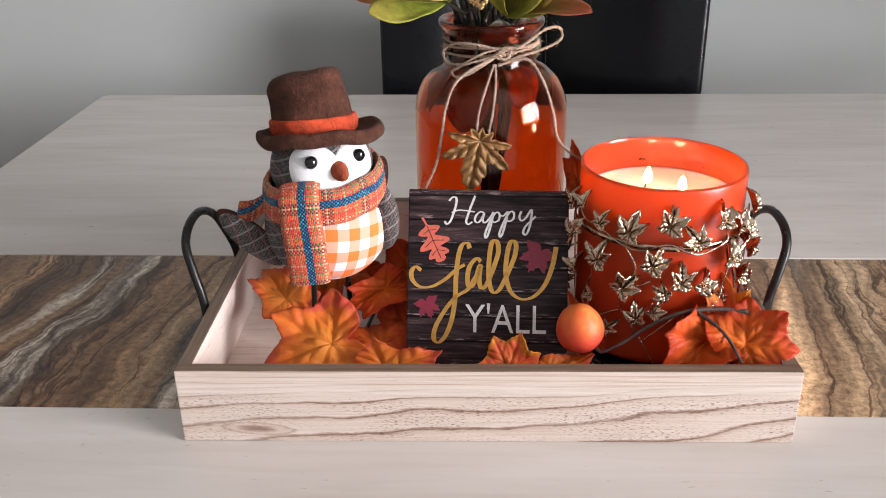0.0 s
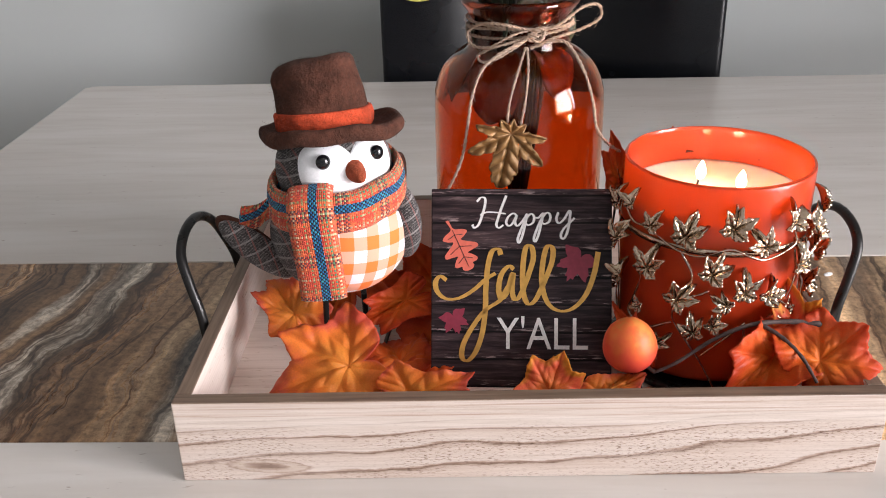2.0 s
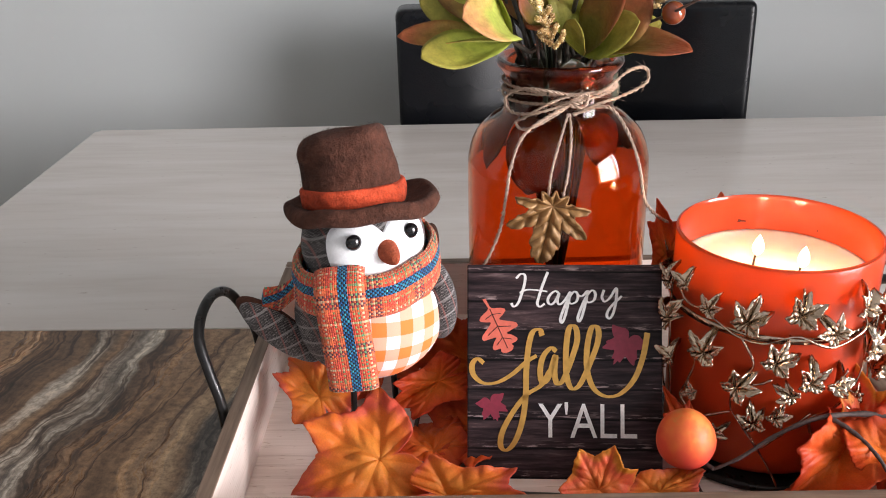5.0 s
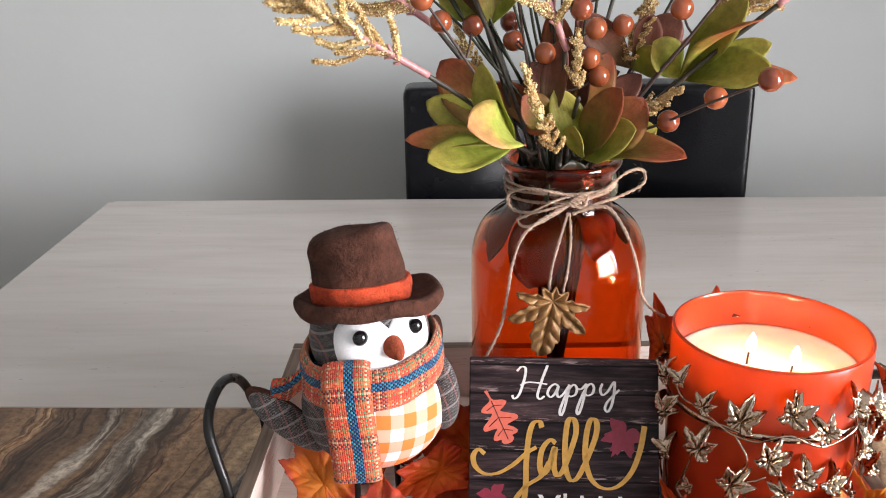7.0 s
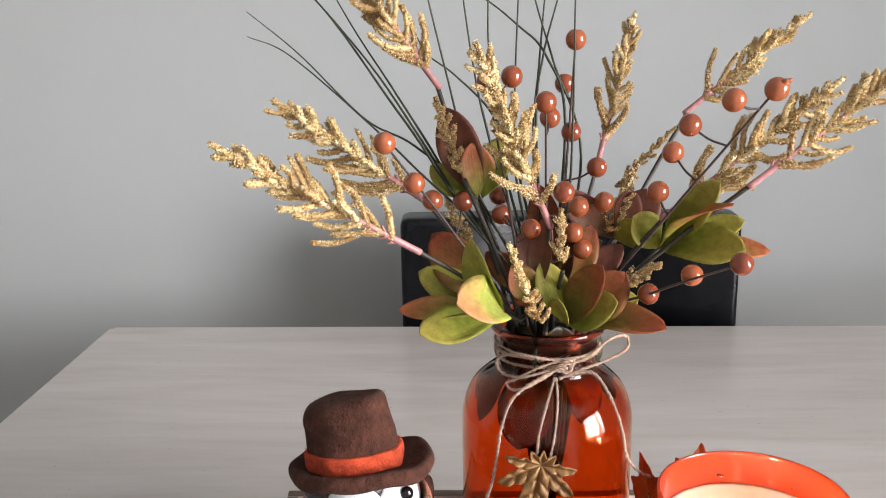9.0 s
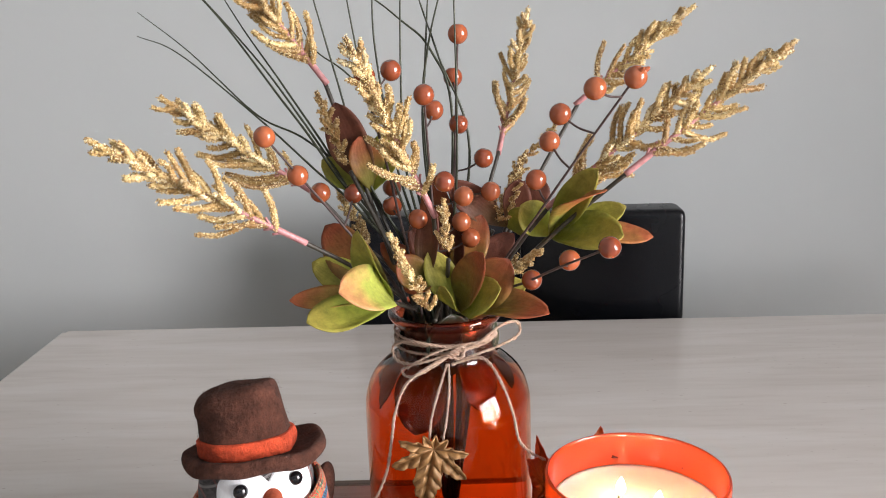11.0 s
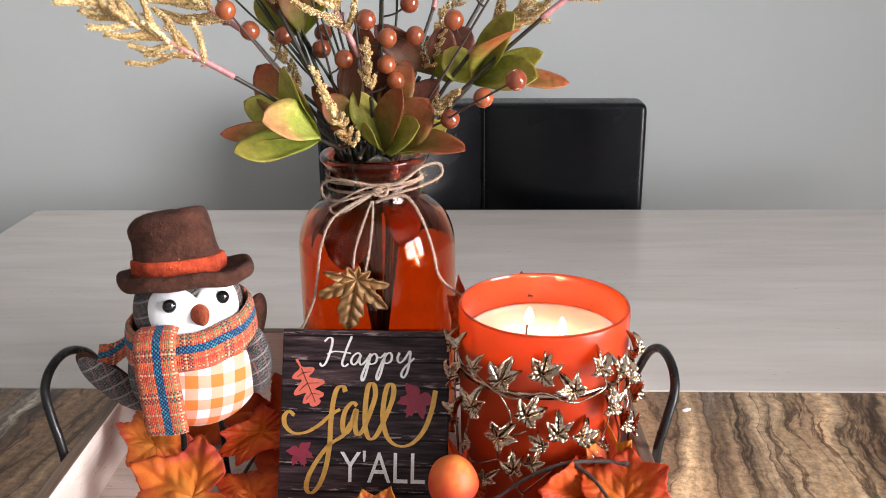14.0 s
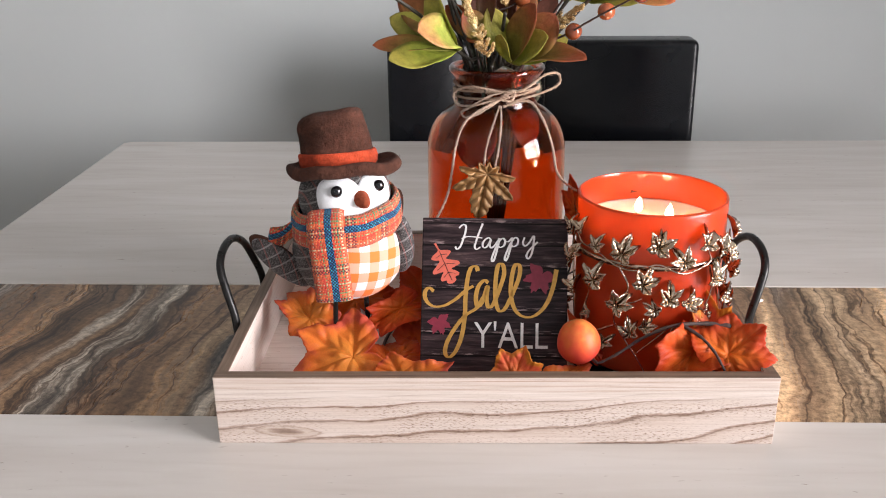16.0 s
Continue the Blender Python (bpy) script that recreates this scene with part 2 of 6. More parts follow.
def frosted_glass(name, polish, ior):
    """Orange coated jar glass that lets the candle's light glow through."""
    m = Nodes(name, (0.86, 0.105, 0.018), 0.30)
    m.colour(m.ramp(m.noise(m.coord(), 30, 3), (0.3, (0.72, 0.064, 0.018)), (0.7, (0.80, 0.086, 0.024))))
    out = m.t.nodes["Material Output"]
    tr = m.node("BsdfTranslucent", Color=(0.96, 0.285, 0.075, 1))
    mixed = m.t.nodes.new("ShaderNodeMixShader")
    mixed.inputs[0].default_value = 0.62
    m.link(m.b.outputs[0], mixed.inputs[1])
    m.link(tr.outputs[0], mixed.inputs[2])
    shine = m.node("BsdfGlossy", Roughness=polish)
    gloss = m.t.nodes.new("ShaderNodeMixShader")
    m.link(m.node("Fresnel", IOR=ior).outputs[0], gloss.inputs[0])
    m.link(mixed.outputs[0], gloss.inputs[1])
    m.link(shine.outputs[0], gloss.inputs[2])
    m.link(gloss.outputs[0], out.inputs[0])
    return m.m


def candle_wax():
    m = Nodes("candle_wax", (0.90, 0.74, 0.62), 0.09, Subsurface_Weight=0.6, Subsurface_Radius=(0.02, 0.010, 0.005), Subsurface_Scale=0.6)
    m.colour(m.ramp(m.noise(m.coord(), 45, 3), (0.3, (0.84, 0.58, 0.51)), (0.7, (0.90, 0.68, 0.61))))
    return m.m


def flame_glow():
    m = Nodes("flame_glow", (1.0, 0.8, 0.4), 1.0)
    s = m.split(m.coord("Generated"))
    m.link(m.ramp(s[2], (0.0, (1.0, 0.45, 0.12)), (0.35, (1.0, 0.85, 0.5)), (1.0, (1.0, 0.74, 0.32))), m.b.inputs["Emission Color"])
    m.set(Emission_Strength=20.0)
    return m.m


def champagne_metal():
    m = Nodes("champagne_metal", (0.60, 0.46, 0.33), 0.14, 1.0)
    v = m.coord()
    n = m.noise(v, 150, 4)
    m.colour(m.ramp(n, (0.3, (0.30, 0.215, 0.15)), (0.7, (0.60, 0.49, 0.375))))
    m.roughness(m.ramp(n, (0.3, (0.06,) * 3), (0.7, (0.17,) * 3)))
    m.bump(m.noise(v, 260, 3), 0.35, 0.0012)
    return m.m


def aged_bronze():
    m = Nodes("aged_bronze", (0.33, 0.19, 0.08), 0.5, 0.2)
    n = m.noise(m.coord(), 220, 4)
    m.colour(m.ramp(n, (0.3, (0.17, 0.085, 0.028)), (0.7, (0.32, 0.175, 0.065))))
    m.bump(n, 0.2, 0.0004)
    return m.m


def jute():
    m = Nodes("jute", (0.40, 0.27, 0.17), 0.9)
    n = m.noise(m.coord(), 600, 4, 0.7)
    m.colour(m.ramp(n, (0.3, (0.24, 0.155, 0.11)), (0.7, (0.56, 0.42, 0.32))))
    m.bump(n, 0.6, 0.0006)
    return m.m


def maple_fabric(name, inner, outer, edge):
    """Dyed silk leaf: uv x runs from the middle to the rim, uv y round it."""
    m = Nodes(name, inner, 0.5, Specular_IOR_Level=0.3)
    s = m.split(m.coord("UV"))
    v = m.coord()
    blot = m.noise(v, 42, 4, 0.6)
    fac = m.math("ADD", s[0], m.math("MULTIPLY", m.math("SUBTRACT", blot, 0.5), 1.1))
    col = m.ramp(fac, (0.25, inner), (0.80, outer), (1.08, edge))
    weave = m.ramp(m.noise(v, 900, 2), (0.3, (0.86,) * 3), (0.7, (1.06,) * 3))
    m.colour(m.mix(1.0, col, weave, "MULTIPLY"))
    m.bump(m.math("ADD", m.math("MULTIPLY", m.noise(v, 700, 3), 0.25), m.noise(v, 110, 4, 0.6)), 0.45, 0.0022)
    out = m.t.nodes["Material Output"]
    tr = m.node("BsdfTranslucent", Color=(*outer, 1))
    mixed = m.t.nodes.new("ShaderNodeMixShader")
    mixed.inputs[0].default_value = 0.34
    m.link(m.b.outputs[0], mixed.inputs[1])
    m.link(tr.outputs[0], mixed.inputs[2])
    m.link(mixed.outputs[0], out.inputs[0])
    return m.m


def blade_fabric(name, base, tip, where=0.6):
    """Long leaf: uv x runs from the stalk to the tip."""
    m = Nodes(name, base, 0.5)
    s = m.split(m.coord("UV"))
    v = m.coord()
    fac = m.math("ADD", s[0], m.math("MULTIPLY", m.math("SUBTRACT", m.noise(v, 55, 4), 0.5), 0.7))
    col = m.ramp(fac, (where - 0.3, base), (where + 0.28, tip))
    vein = m.ramp(m.math("FRACT", m.math("ADD", m.math("MULTIPLY", s[0], 5.0), m.math("MULTIPLY", m.math("ABSOLUTE", m.math("SUBTRACT", s[1], 0.5)), -7.0))),
                  (0.0, (0.86,) * 3), (0.12, WHITE), (1.0, WHITE))
    mottle = m.ramp(m.noise(v, 150, 5, 0.7), (0.3, (0.68,) * 3), (0.7, (1.22,) * 3))
    m.colour(m.mix(1.0, m.mix(0.2, col, vein, "MULTIPLY"), mottle, "MULTIPLY"))
    ribs = m.math("SINE", m.math("MULTIPLY", s[1], 62.0))
    m.bump(m.math("ADD", m.math("MULTIPLY", ribs, 0.03), m.noise(v, 150, 5, 0.65)), 0.6, 0.0012)
    m.set(Specular_IOR_Level=0.25)
    return m.m


def glitter_gold():
    m = Nodes("glitter_gold", (0.62, 0.40, 0.14), 0.45, 0.10, Specular_IOR_Level=0.5)
    r = m.t.nodes.new("ShaderNodeNewGeometry")
    tone = m.ramp(r.outputs["Random Per Island"], (0.0, (0.15, 0.080, 0.024)), (0.30, (0.50, 0.33, 0.12)), (0.70, (0.82, 0.66, 0.33)), (1.0, (1.0, 0.93, 0.66)))
    m.colour(m.mix(m.ramp(m.noise(m.coord(), 60, 3), (0.36, (0.62,) * 3), (0.60, BLACK)), tone, (0.30, 0.16, 0.05)))
    return m.m


def shiny_berry():
    m = Nodes("shiny_berry", (0.30, 0.085, 0.035), 0.16, Coat_Weight=0.6, Coat_Roughness=0.06)
    o = m.t.nodes.new("ShaderNodeObjectInfo")
    a = m.ramp(o.outputs["Random"], (0.0, (0.12, 0.022, 0.012)), (0.5, (0.28, 0.064, 0.022)), (1.0, (0.42, 0.125, 0.045)))
    m.colour(m.mix(m.noise(m.coord(), 120, 3), a, (0.25, 0.055, 0.02)))
    return m.m


def plain(name, colour, rough, scale=200, spread=0.25, bump=0.2, metal=0.0, **more):
    m = Nodes(name, colour, rough, metal, **more)
    n = m.noise(m.coord(), scale, 4, 0.6)
    m.colour(m.ramp(n, (0.3, tuple(c * (1 - spread) for c in colour)), (0.7, tuple(min(1, c * (1 + spread)) for c in colour))))
    if bump:
        m.bump(n, bump, 0.0006)
    return m.m


def felt(name, colour):
    m = Nodes(name, colour, 0.97, Sheen_Weight=0.02, Specular_IOR_Level=0.15)
    v = m.coord()
    big = m.noise(v, 70, 4)
    c = m.ramp(big, (0.3, tuple(x * 0.62 for x in colour)), (0.7, tuple(x * 1.45 for x in colour)))
    m.colour(m.mix(0.9, c, m.ramp(m.noise(v, 300, 6, 0.8), (0.32, (0.62,) * 3), (0.68, (1.42,) * 3)), "MULTIPLY"))
    m.bump(m.math("ADD", m.math("MULTIPLY", m.noise(v, 190, 5, 0.75), 1.4), big), 0.85, 0.0030)
    return m.m


def tweed():
    """Dark woollen cloth of two-tone threads with a thin coloured check."""
    m = Nodes("tweed", (0.1, 0.09, 0.085), 0.95, Sheen_Weight=0.08)
    s = m.split(m.coord(turn=(28, 12, 35)))
    u = m.math("MULTIPLY", m.math("ADD", s[0], m.math("MULTIPLY", s[1], 0.6)), 1500.0)
    v = m.math("MULTIPLY", m.math("SUBTRACT", s[2], m.math("MULTIPLY", s[1], 0.35)), 1500.0)
    cell = m.node("CombineXYZ", X=m.math("FLOOR", u), Y=m.math("FLOOR", v))
    rnd = m.node("TexWhiteNoise", Vector=cell.outputs[0]).outputs["Value"]
    twill = m.math("FRACT", m.math("MULTIPLY", m.math("ADD", u, v), 0.55))
    t = m.math("ADD", m.math("MULTIPLY", twill, 0.75), m.math("MULTIPLY", rnd, 0.38))
    a = m.ramp(t, (0.25, (0.011, 0.010, 0.010)), (0.66, (0.040, 0.034, 0.033)), (1.0, (0.27, 0.25, 0.245)))
    line = m.math("GREATER_THAN", m.math("FRACT", m.math("DIVIDE", u, 14.0)), 0.88)
    a = m.mix(m.math("MULTIPLY", line, 0.5), a, (0.30, 0.10, 0.085))
    pale = m.math("GREATER_THAN", m.math("FRACT", m.math("DIVIDE", v, 14.0)), 0.86)
    a = m.mix(m.math("MULTIPLY", pale, 0.4), a, (0.42, 0.40, 0.39))
    n = m.noise(m.coord(), 60, 3)
    m.colour(m.mix(1.0, a, m.ramp(n, (0.3, (0.70,) * 3), (0.7, (1.25,) * 3)), "MULTIPLY"))
    m.bump(m.math("ADD", m.noise(m.coord(), 1300, 3, 0.7), twill), 0.6, 0.0008)
    return m.m


def gingham():
    m = Nodes("gingham", (0.9, 0.9, 0.9), 0.85)
    s = m.split(m.coord(turn=(0, -6, 0), move=(0.002, 0, 0)))
    a = m.math("GREATER_THAN", m.math("FRACT", m.math("MULTIPLY", s[0], 61.0)), 0.5)
    b = m.math("GREATER_THAN", m.math("FRACT", m.math("MULTIPLY", s[2], 60.0)), 0.5)
    n = m.math("MULTIPLY", m.math("ADD", a, b), 0.5)
    m.colour(m.ramp(n, (0.0, (0.70, 0.67, 0.71)), (0.5, (0.74, 0.33, 0.23)), (1.0, (0.78, 0.165, 0.028))))
    m.bump(m.noise(m.coord(), 1400, 2), 0.25, 0.0004)
    return m.m


def plaid():
    """Woven scarf: uv x runs across it in metres, uv y along it."""
    m = Nodes("plaid", (0.6, 0.2, 0.08), 0.95, Sheen_Weight=0.1)
    s = m.split(m.coord("UV"))
    pitch = 820.0
    u, v = m.math("MULTIPLY", s[0], pitch), m.math("MULTIPLY", s[1], pitch)
    iu, iv = m.math("FLOOR", u), m.math("FLOOR", v)
    wx, wy = m.math("FRACT", u), m.math("FRACT", v)
    warp_up = m.math("GREATER_THAN", m.math("FRACT", m.math("MULTIPLY", m.math("ADD", iu, iv), 0.5)), 0.25)
    cell = m.node("CombineXYZ", X=iu, Y=iv)
    rnd = m.node("TexWhiteNoise", Vector=cell.outputs[0]).outputs["Value"]

    def threads(index, count, *stops):
        r = m.ramp(m.math("FRACT", m.math("DIVIDE", m.math("ADD", index, 0.5), count)), *stops)
        r.node.color_ramp.interpolation = "CONSTANT"
        return r
    orange, red, wine, cream, green = (0.64, 0.125, 0.045), (0.55, 0.058, 0.032), (0.15, 0.034, 0.042), (0.55, 0.36, 0.22), (0.25, 0.25, 0.10)
    warp = threads(iu, 9.0, (0.0, orange), (0.34, cream), (0.44, orange), (0.66, red), (0.88, green))
    weft = threads(iv, 22.0, (0.0, red), (0.20, cream), (0.25, red), (0.45, green), (0.49, orange), (0.64, wine), (0.72, cream), (0.76, wine), (0.90, orange))
    base = m.mix(1.0, m.mix(warp_up, weft, warp), m.ramp(rnd, (0.0, (0.70,) * 3), (1.0, (1.25,) * 3)), "MULTIPLY")
    stripe = m.math("LESS_THAN", m.math("ABSOLUTE", m.math("SUBTRACT", s[0], 0.0165)), 0.0027)
    thread = m.mix(warp_up, (0.008, 0.010, 0.022), m.ramp(rnd, (0.0, (0.008, 0.06, 0.20)), (0.5, (0.012, 0.17, 0.36)), (1.0, (0.04, 0.32, 0.42))))
    col = m.mix(stripe, base, thread)
    edge = m.math("MULTIPLY", m.math("LESS_THAN", m.math("ABSOLUTE", m.math("SUBTRACT", s[0], 0.0240)), 0.0007), warp_up)
    m.colour(m.mix(edge, col, (0.07, 0.26, 0.13)))
    hump = m.math("ADD", m.math("ABSOLUTE", m.math("SUBTRACT", wx, 0.5)), m.math("ABSOLUTE", m.math("SUBTRACT", wy, 0.5)))
    m.bump(m.math("MULTIPLY", hump, -1.0), 0.7, 0.0009)
    return m.m


def dark_planks():
    """Print of dark weathered planks with worn pale scratches along the seams."""
    m = Nodes("dark_planks", (0.05, 0.04, 0.038), 0.45, Specular_IOR_Level=0.16)
    g = m.noise(m.coord(scale=(20, 1, 230)), 1.0, 6, 0.68)
    c = m.ramp(g, (0.32, (0.006, 0.004, 0.005)), (0.48, (0.022, 0.014, 0.016)), (0.60, (0.055, 0.036, 0.038)), (0.74, (0.20, 0.145, 0.145)))
    s = m.split(m.coord())
    wob = m.math("MULTIPLY", m.math("SUBTRACT", m.noise(m.coord(scale=(60, 1, 20)), 1.0, 2), 0.5), 0.10)
    z = m.math("ADD", m.math("MULTIPLY", s[2], 56.0), wob)
    f = m.math("FRACT", z)
    tone = m.node("TexWhiteNoise", Vector=m.node("CombineXYZ", X=m.math("FLOOR", z)).outputs[0]).outputs["Value"]
    c = m.mix(1.0, c, m.ramp(tone, (0.0, (0.55,) * 3), (1.0, (1.7, 1.6, 1.6))), "MULTIPLY")
    seam = m.ramp(f, (0.0, (0.12,) * 3), (0.05, (0.12,) * 3), (0.09, WHITE))
    near = m.ramp(f, (0.07, BLACK), (0.10, WHITE), (0.16, (0.5,) * 3), (0.34, BLACK))
    worn = m.ramp(m.noise(m.coord(scale=(75, 1, 700), move=(3, 0, 2)), 1.0, 4, 0.65), (0.54, BLACK), (0.60, WHITE))
    c = m.mix(m.math("MULTIPLY", near, worn), c, (0.36, 0.27, 0.265))
    m.colour(m.mix(1.0, c, seam, "MULTIPLY"))
    return m.m


M_WALL, M_CEIL, M_FLOOR = wall_paint(), ceiling_paint(), floor_wood()
M_TRIM = plain("white_trim", (0.78, 0.78, 0.76), 0.4, 60, 0.03, 0.05)
M_TRAV, M_STONE = travertine(), brown_stone()
M_WOOD = front_grain()
M_WOOD_SIDE = pale_wood("pale_wood_side", (0.76, 0.66, 0.60), (0.60, 0.49, 0.43), 3.1, 0.18)
M_WOOD_FLOOR = pale_wood("pale_wood_floor", (0.78, 0.67, 0.60), (0.54, 0.42, 0.35), 5.3, 0.45)
M_RIM, M_IRON, M_LEATHER = brown_rim(), black_iron(), leather()
M_AMBER, M_NECK, M_WAX, M_FLAME = amber_glass(), neck_glass(), candle_wax(), flame_glow()
M_JAR, M_JAR_IN = frosted_glass("frosted_glass", 0.25, 1.33), frosted_glass("jar_lining", 0.03, 1.5)
M_CHAMP, M_BRONZE, M_JUTE = champagne_metal(), aged_bronze(), jute()
M_MAPLE_O = maple_fabric("maple_orange", (0.84, 0.310, 0.050), (0.80, 0.205, 0.034), (0.60, 0.095, 0.055))
M_MAPLE_R = maple_fabric("maple_red", (0.80, 0.185, 0.024), (0.68, 0.098, 0.018), (0.54, 0.058, 0.016))
M_MAPLE_P = maple_fabric("maple_coral", (0.80, 0.22, 0.05), (0.78, 0.13, 0.06), (0.70, 0.28, 0.03))
M_LEAF_G = blade_fabric("leaf_green", (0.205, 0.235, 0.032), (0.33, 0.28, 0.055), 0.7)
M_LEAF_T = blade_fabric("leaf_red_tip", (0.25, 0.25, 0.045), (0.42, 0.12, 0.05), 0.62)
M_LEAF_L = blade_fabric("leaf_lime", (0.31, 0.345, 0.065), (0.50, 0.20, 0.10), 0.90)
M_LEAF_R = blade_fabric("leaf_russet", (0.135, 0.120, 0.025), (0.23, 0.056, 0.022), 0.62)
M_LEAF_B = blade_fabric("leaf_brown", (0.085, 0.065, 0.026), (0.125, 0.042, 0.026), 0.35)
M_GOLD, M_BERRY = glitter_gold(), shiny_berry()
M_SLEEVE = plain("pink_sleeve", (0.42, 0.19, 0.19), 0.4, 300, 0.25, 0.2)
M_STEM = plain("dark_stem", (0.035, 0.03, 0.022), 0.5, 400, 0.35, 0.3)
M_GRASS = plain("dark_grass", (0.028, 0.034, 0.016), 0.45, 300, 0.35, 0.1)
M_TWIG = plain("brown_twig", (0.060, 0.037, 0.033), 0.7, 500, 0.4, 0.5)
M_GOURD = Nodes("gourd_skin", (0.75, 0.16, 0.03), 0.50, Specular_IOR_Level=0.35)
GZ = M_GOURD.math("ADD", M_GOURD.split(M_GOURD.coord("Generated"))[2], M_GOURD.math("MULTIPLY", M_GOURD.math("SUBTRACT", M_GOURD.noise(M_GOURD.coord(), 70, 4), 0.5), 1.3))
M_GOURD.colour(M_GOURD.ramp(GZ, (0.1, (0.62, 0.050, 0.035)), (0.5, (0.68, 0.080, 0.035)), (0.85, (0.72, 0.15, 0.035)), (1.15, (0.60, 0.22, 0.05))))
M_GOURD.bump(M_GOURD.noise(M_GOURD.coord(), 500, 3), 0.15, 0.0004)
M_GOURD = M_GOURD.m
M_HAT, M_BAND, M_BEAK = felt("brown_felt", (0.066, 0.026, 0.017)), felt("rust_felt", (0.44, 0.060, 0.024)), felt("beak_felt", (0.30, 0.065, 0.030))
M_FLEECE = plain("white_fleece", (0.84, 0.85, 0.87), 0.95, 700, 0.05, 0.3)
M_EYE = Nodes("black_bead", (0.006, 0.006, 0.007), 0.06).m
M_TWEED, M_GING, M_PLAID = tweed(), gingham(), plaid()
M_PLANK = dark_planks()
M_INK_W = plain("pale_ink", (0.76, 0.75, 0.74), 0.5, 500, 0.12, 0.0)
M_INK_G = plain("gold_foil", (0.60, 0.33, 0.075), 0.36, 200, 0.15, 0.05, 0.5)
M_INK_S = plain("salmon_ink", (0.62, 0.13, 0.085), 0.5, 300, 0.12, 0.0)
M_INK_M = plain("magenta_ink", (0.22, 0.016, 0.040), 0.5, 300, 0.15, 0.0)
M_PANE = Nodes("window_glass", (0.95, 0.97, 0.96), 0.01, Transmission_Weight=1.0, IOR=1.05).m


# ---- mesh helpers ----
def part(name, bm, material, parent=None, label="", smooth=True, m=None, bevel=0.0):
    """Links a bmesh as one mesh object under a thing or a part."""
    mesh = bpy.data.meshes.new(name)
    bm.to_mesh(mesh)
    bm.free()
    for mat in material if isinstance(material, (list, tuple)) else [material]:
        mesh.materials.append(mat)
    if smooth:
        mesh.shade_smooth()
    ob = new(name, mesh)
    if parent is not None:
        ob.parent = parent
    if m is not None:
        ob.matrix_basis = m
    if label:
        ob["label"] = label
    if bevel:
        mod = ob.modifiers.new("bevel", "BEVEL")
        mod.width, mod.segments, mod.limit_method = bevel, 3, "ANGLE"
    return ob


def thing(name, m, label, category, group="", kind=""):
    ob = new(name)
    ob.empty_display_size = 0.02
    ob.matrix_world = m
    return tagged(ob, label, category, group, kind)


def box(bm, x0, x1, y0, y1, z0, z1, mat=0):
    vs = [bm.verts.new((x, y, z)) for x in (x0, x1) for y in (y0, y1) for z in (z0, z1)]
    for idx in ((0, 1, 3, 2), (4, 6, 7, 5), (0, 4, 5, 1), (2, 3, 7, 6), (0, 2, 6, 4), (1, 5, 7, 3)):
        bm.faces.new([vs[i] for i in idx]).material_index = mat
    return bm


def boxed(*size):
    return box(bmesh.new(), *size)


def curve(points, steps=8):
    """A smooth line through a few points (Catmull-Rom)."""
    p = [Vector(q) for q in points]
    p = [2 * p[0] - p[1]] + p + [2 * p[-1] - p[-2]]
    out = []
    for i in range(1, len(p) - 2):
        a, b, c, d = p[i - 1:i + 3]
        for k in range(steps):
            t = k / steps
            out.append(0.5 * (2 * b + (c - a) * t + (2 * a - 5 * b + 4 * c - d) * t * t + (3 * b - a - 3 * c + d) * t ** 3))
    return out + [p[-2]]


def tube(bm, pts, radius, seg=8, mat=0, twist=0.0, ridge=0.0):
    """A round tube along a line; radius is a number or a function of 0..1; ridge gives it strands."""
    n, rings, up = len(pts), [], None
    for i, p in enumerate(pts):
        d = (pts[min(i + 1, n - 1)] - pts[max(i - 1, 0)]).normalized()
        if up is None:
            up = d.orthogonal().normalized()
        up = (up - d * up.dot(d)).normalized()
        side = d.cross(up)
        r = radius(i / (n - 1)) if callable(radius) else radius
        ring = []
        for k in range(seg):
            a = 2 * math.pi * k / seg
            rr = r * (1 + ridge * math.cos(3 * a + twist * i))
            ring.append(bm.verts.new(p + (up * math.cos(a) + side * math.sin(a)) * rr))
        rings.append(ring)
    for a, b in zip(rings, rings[1:]):
        for k in range(seg):
            bm.faces.new((a[k], a[(k + 1) % seg], b[(k + 1) % seg], b[k])).material_index = mat
    bm.faces.new(rings[0][::-1]).material_index = mat
    bm.faces.new(rings[-1]).material_index = mat
    return bm


def lathe(bm, profile, seg=64, mat=0, centre=(0, 0, 0), close=True):
    """Turns (r, z) pairs round the z axis."""
    rings = []
    for r, z in profile:
        if r < 1e-6:
            rings.append([bm.verts.new((centre[0], centre[1], centre[2] + z))])
        else:
            rings.append([bm.verts.new((centre[0] + r * math.cos(2 * math.pi * k / seg), centre[1] + r * math.sin(2 * math.pi * k / seg), centre[2] + z)) for k in range(seg)])
    for a, b in zip(rings, rings[1:]):
        for k in range(seg):
            quad = [a[k % len(a)], a[(k + 1) % len(a)], b[(k + 1) % len(b)], b[k % len(b)]]
            quad = list(dict.fromkeys(quad))
            if len(quad) > 2:
                bm.faces.new(quad).material_index = mat
    return bm


def smooth_profile(pairs, steps=6):
    return [(max(p.x, 0.0), p.y) for p in curve([(r, z, 0) for r, z in pairs], steps)]


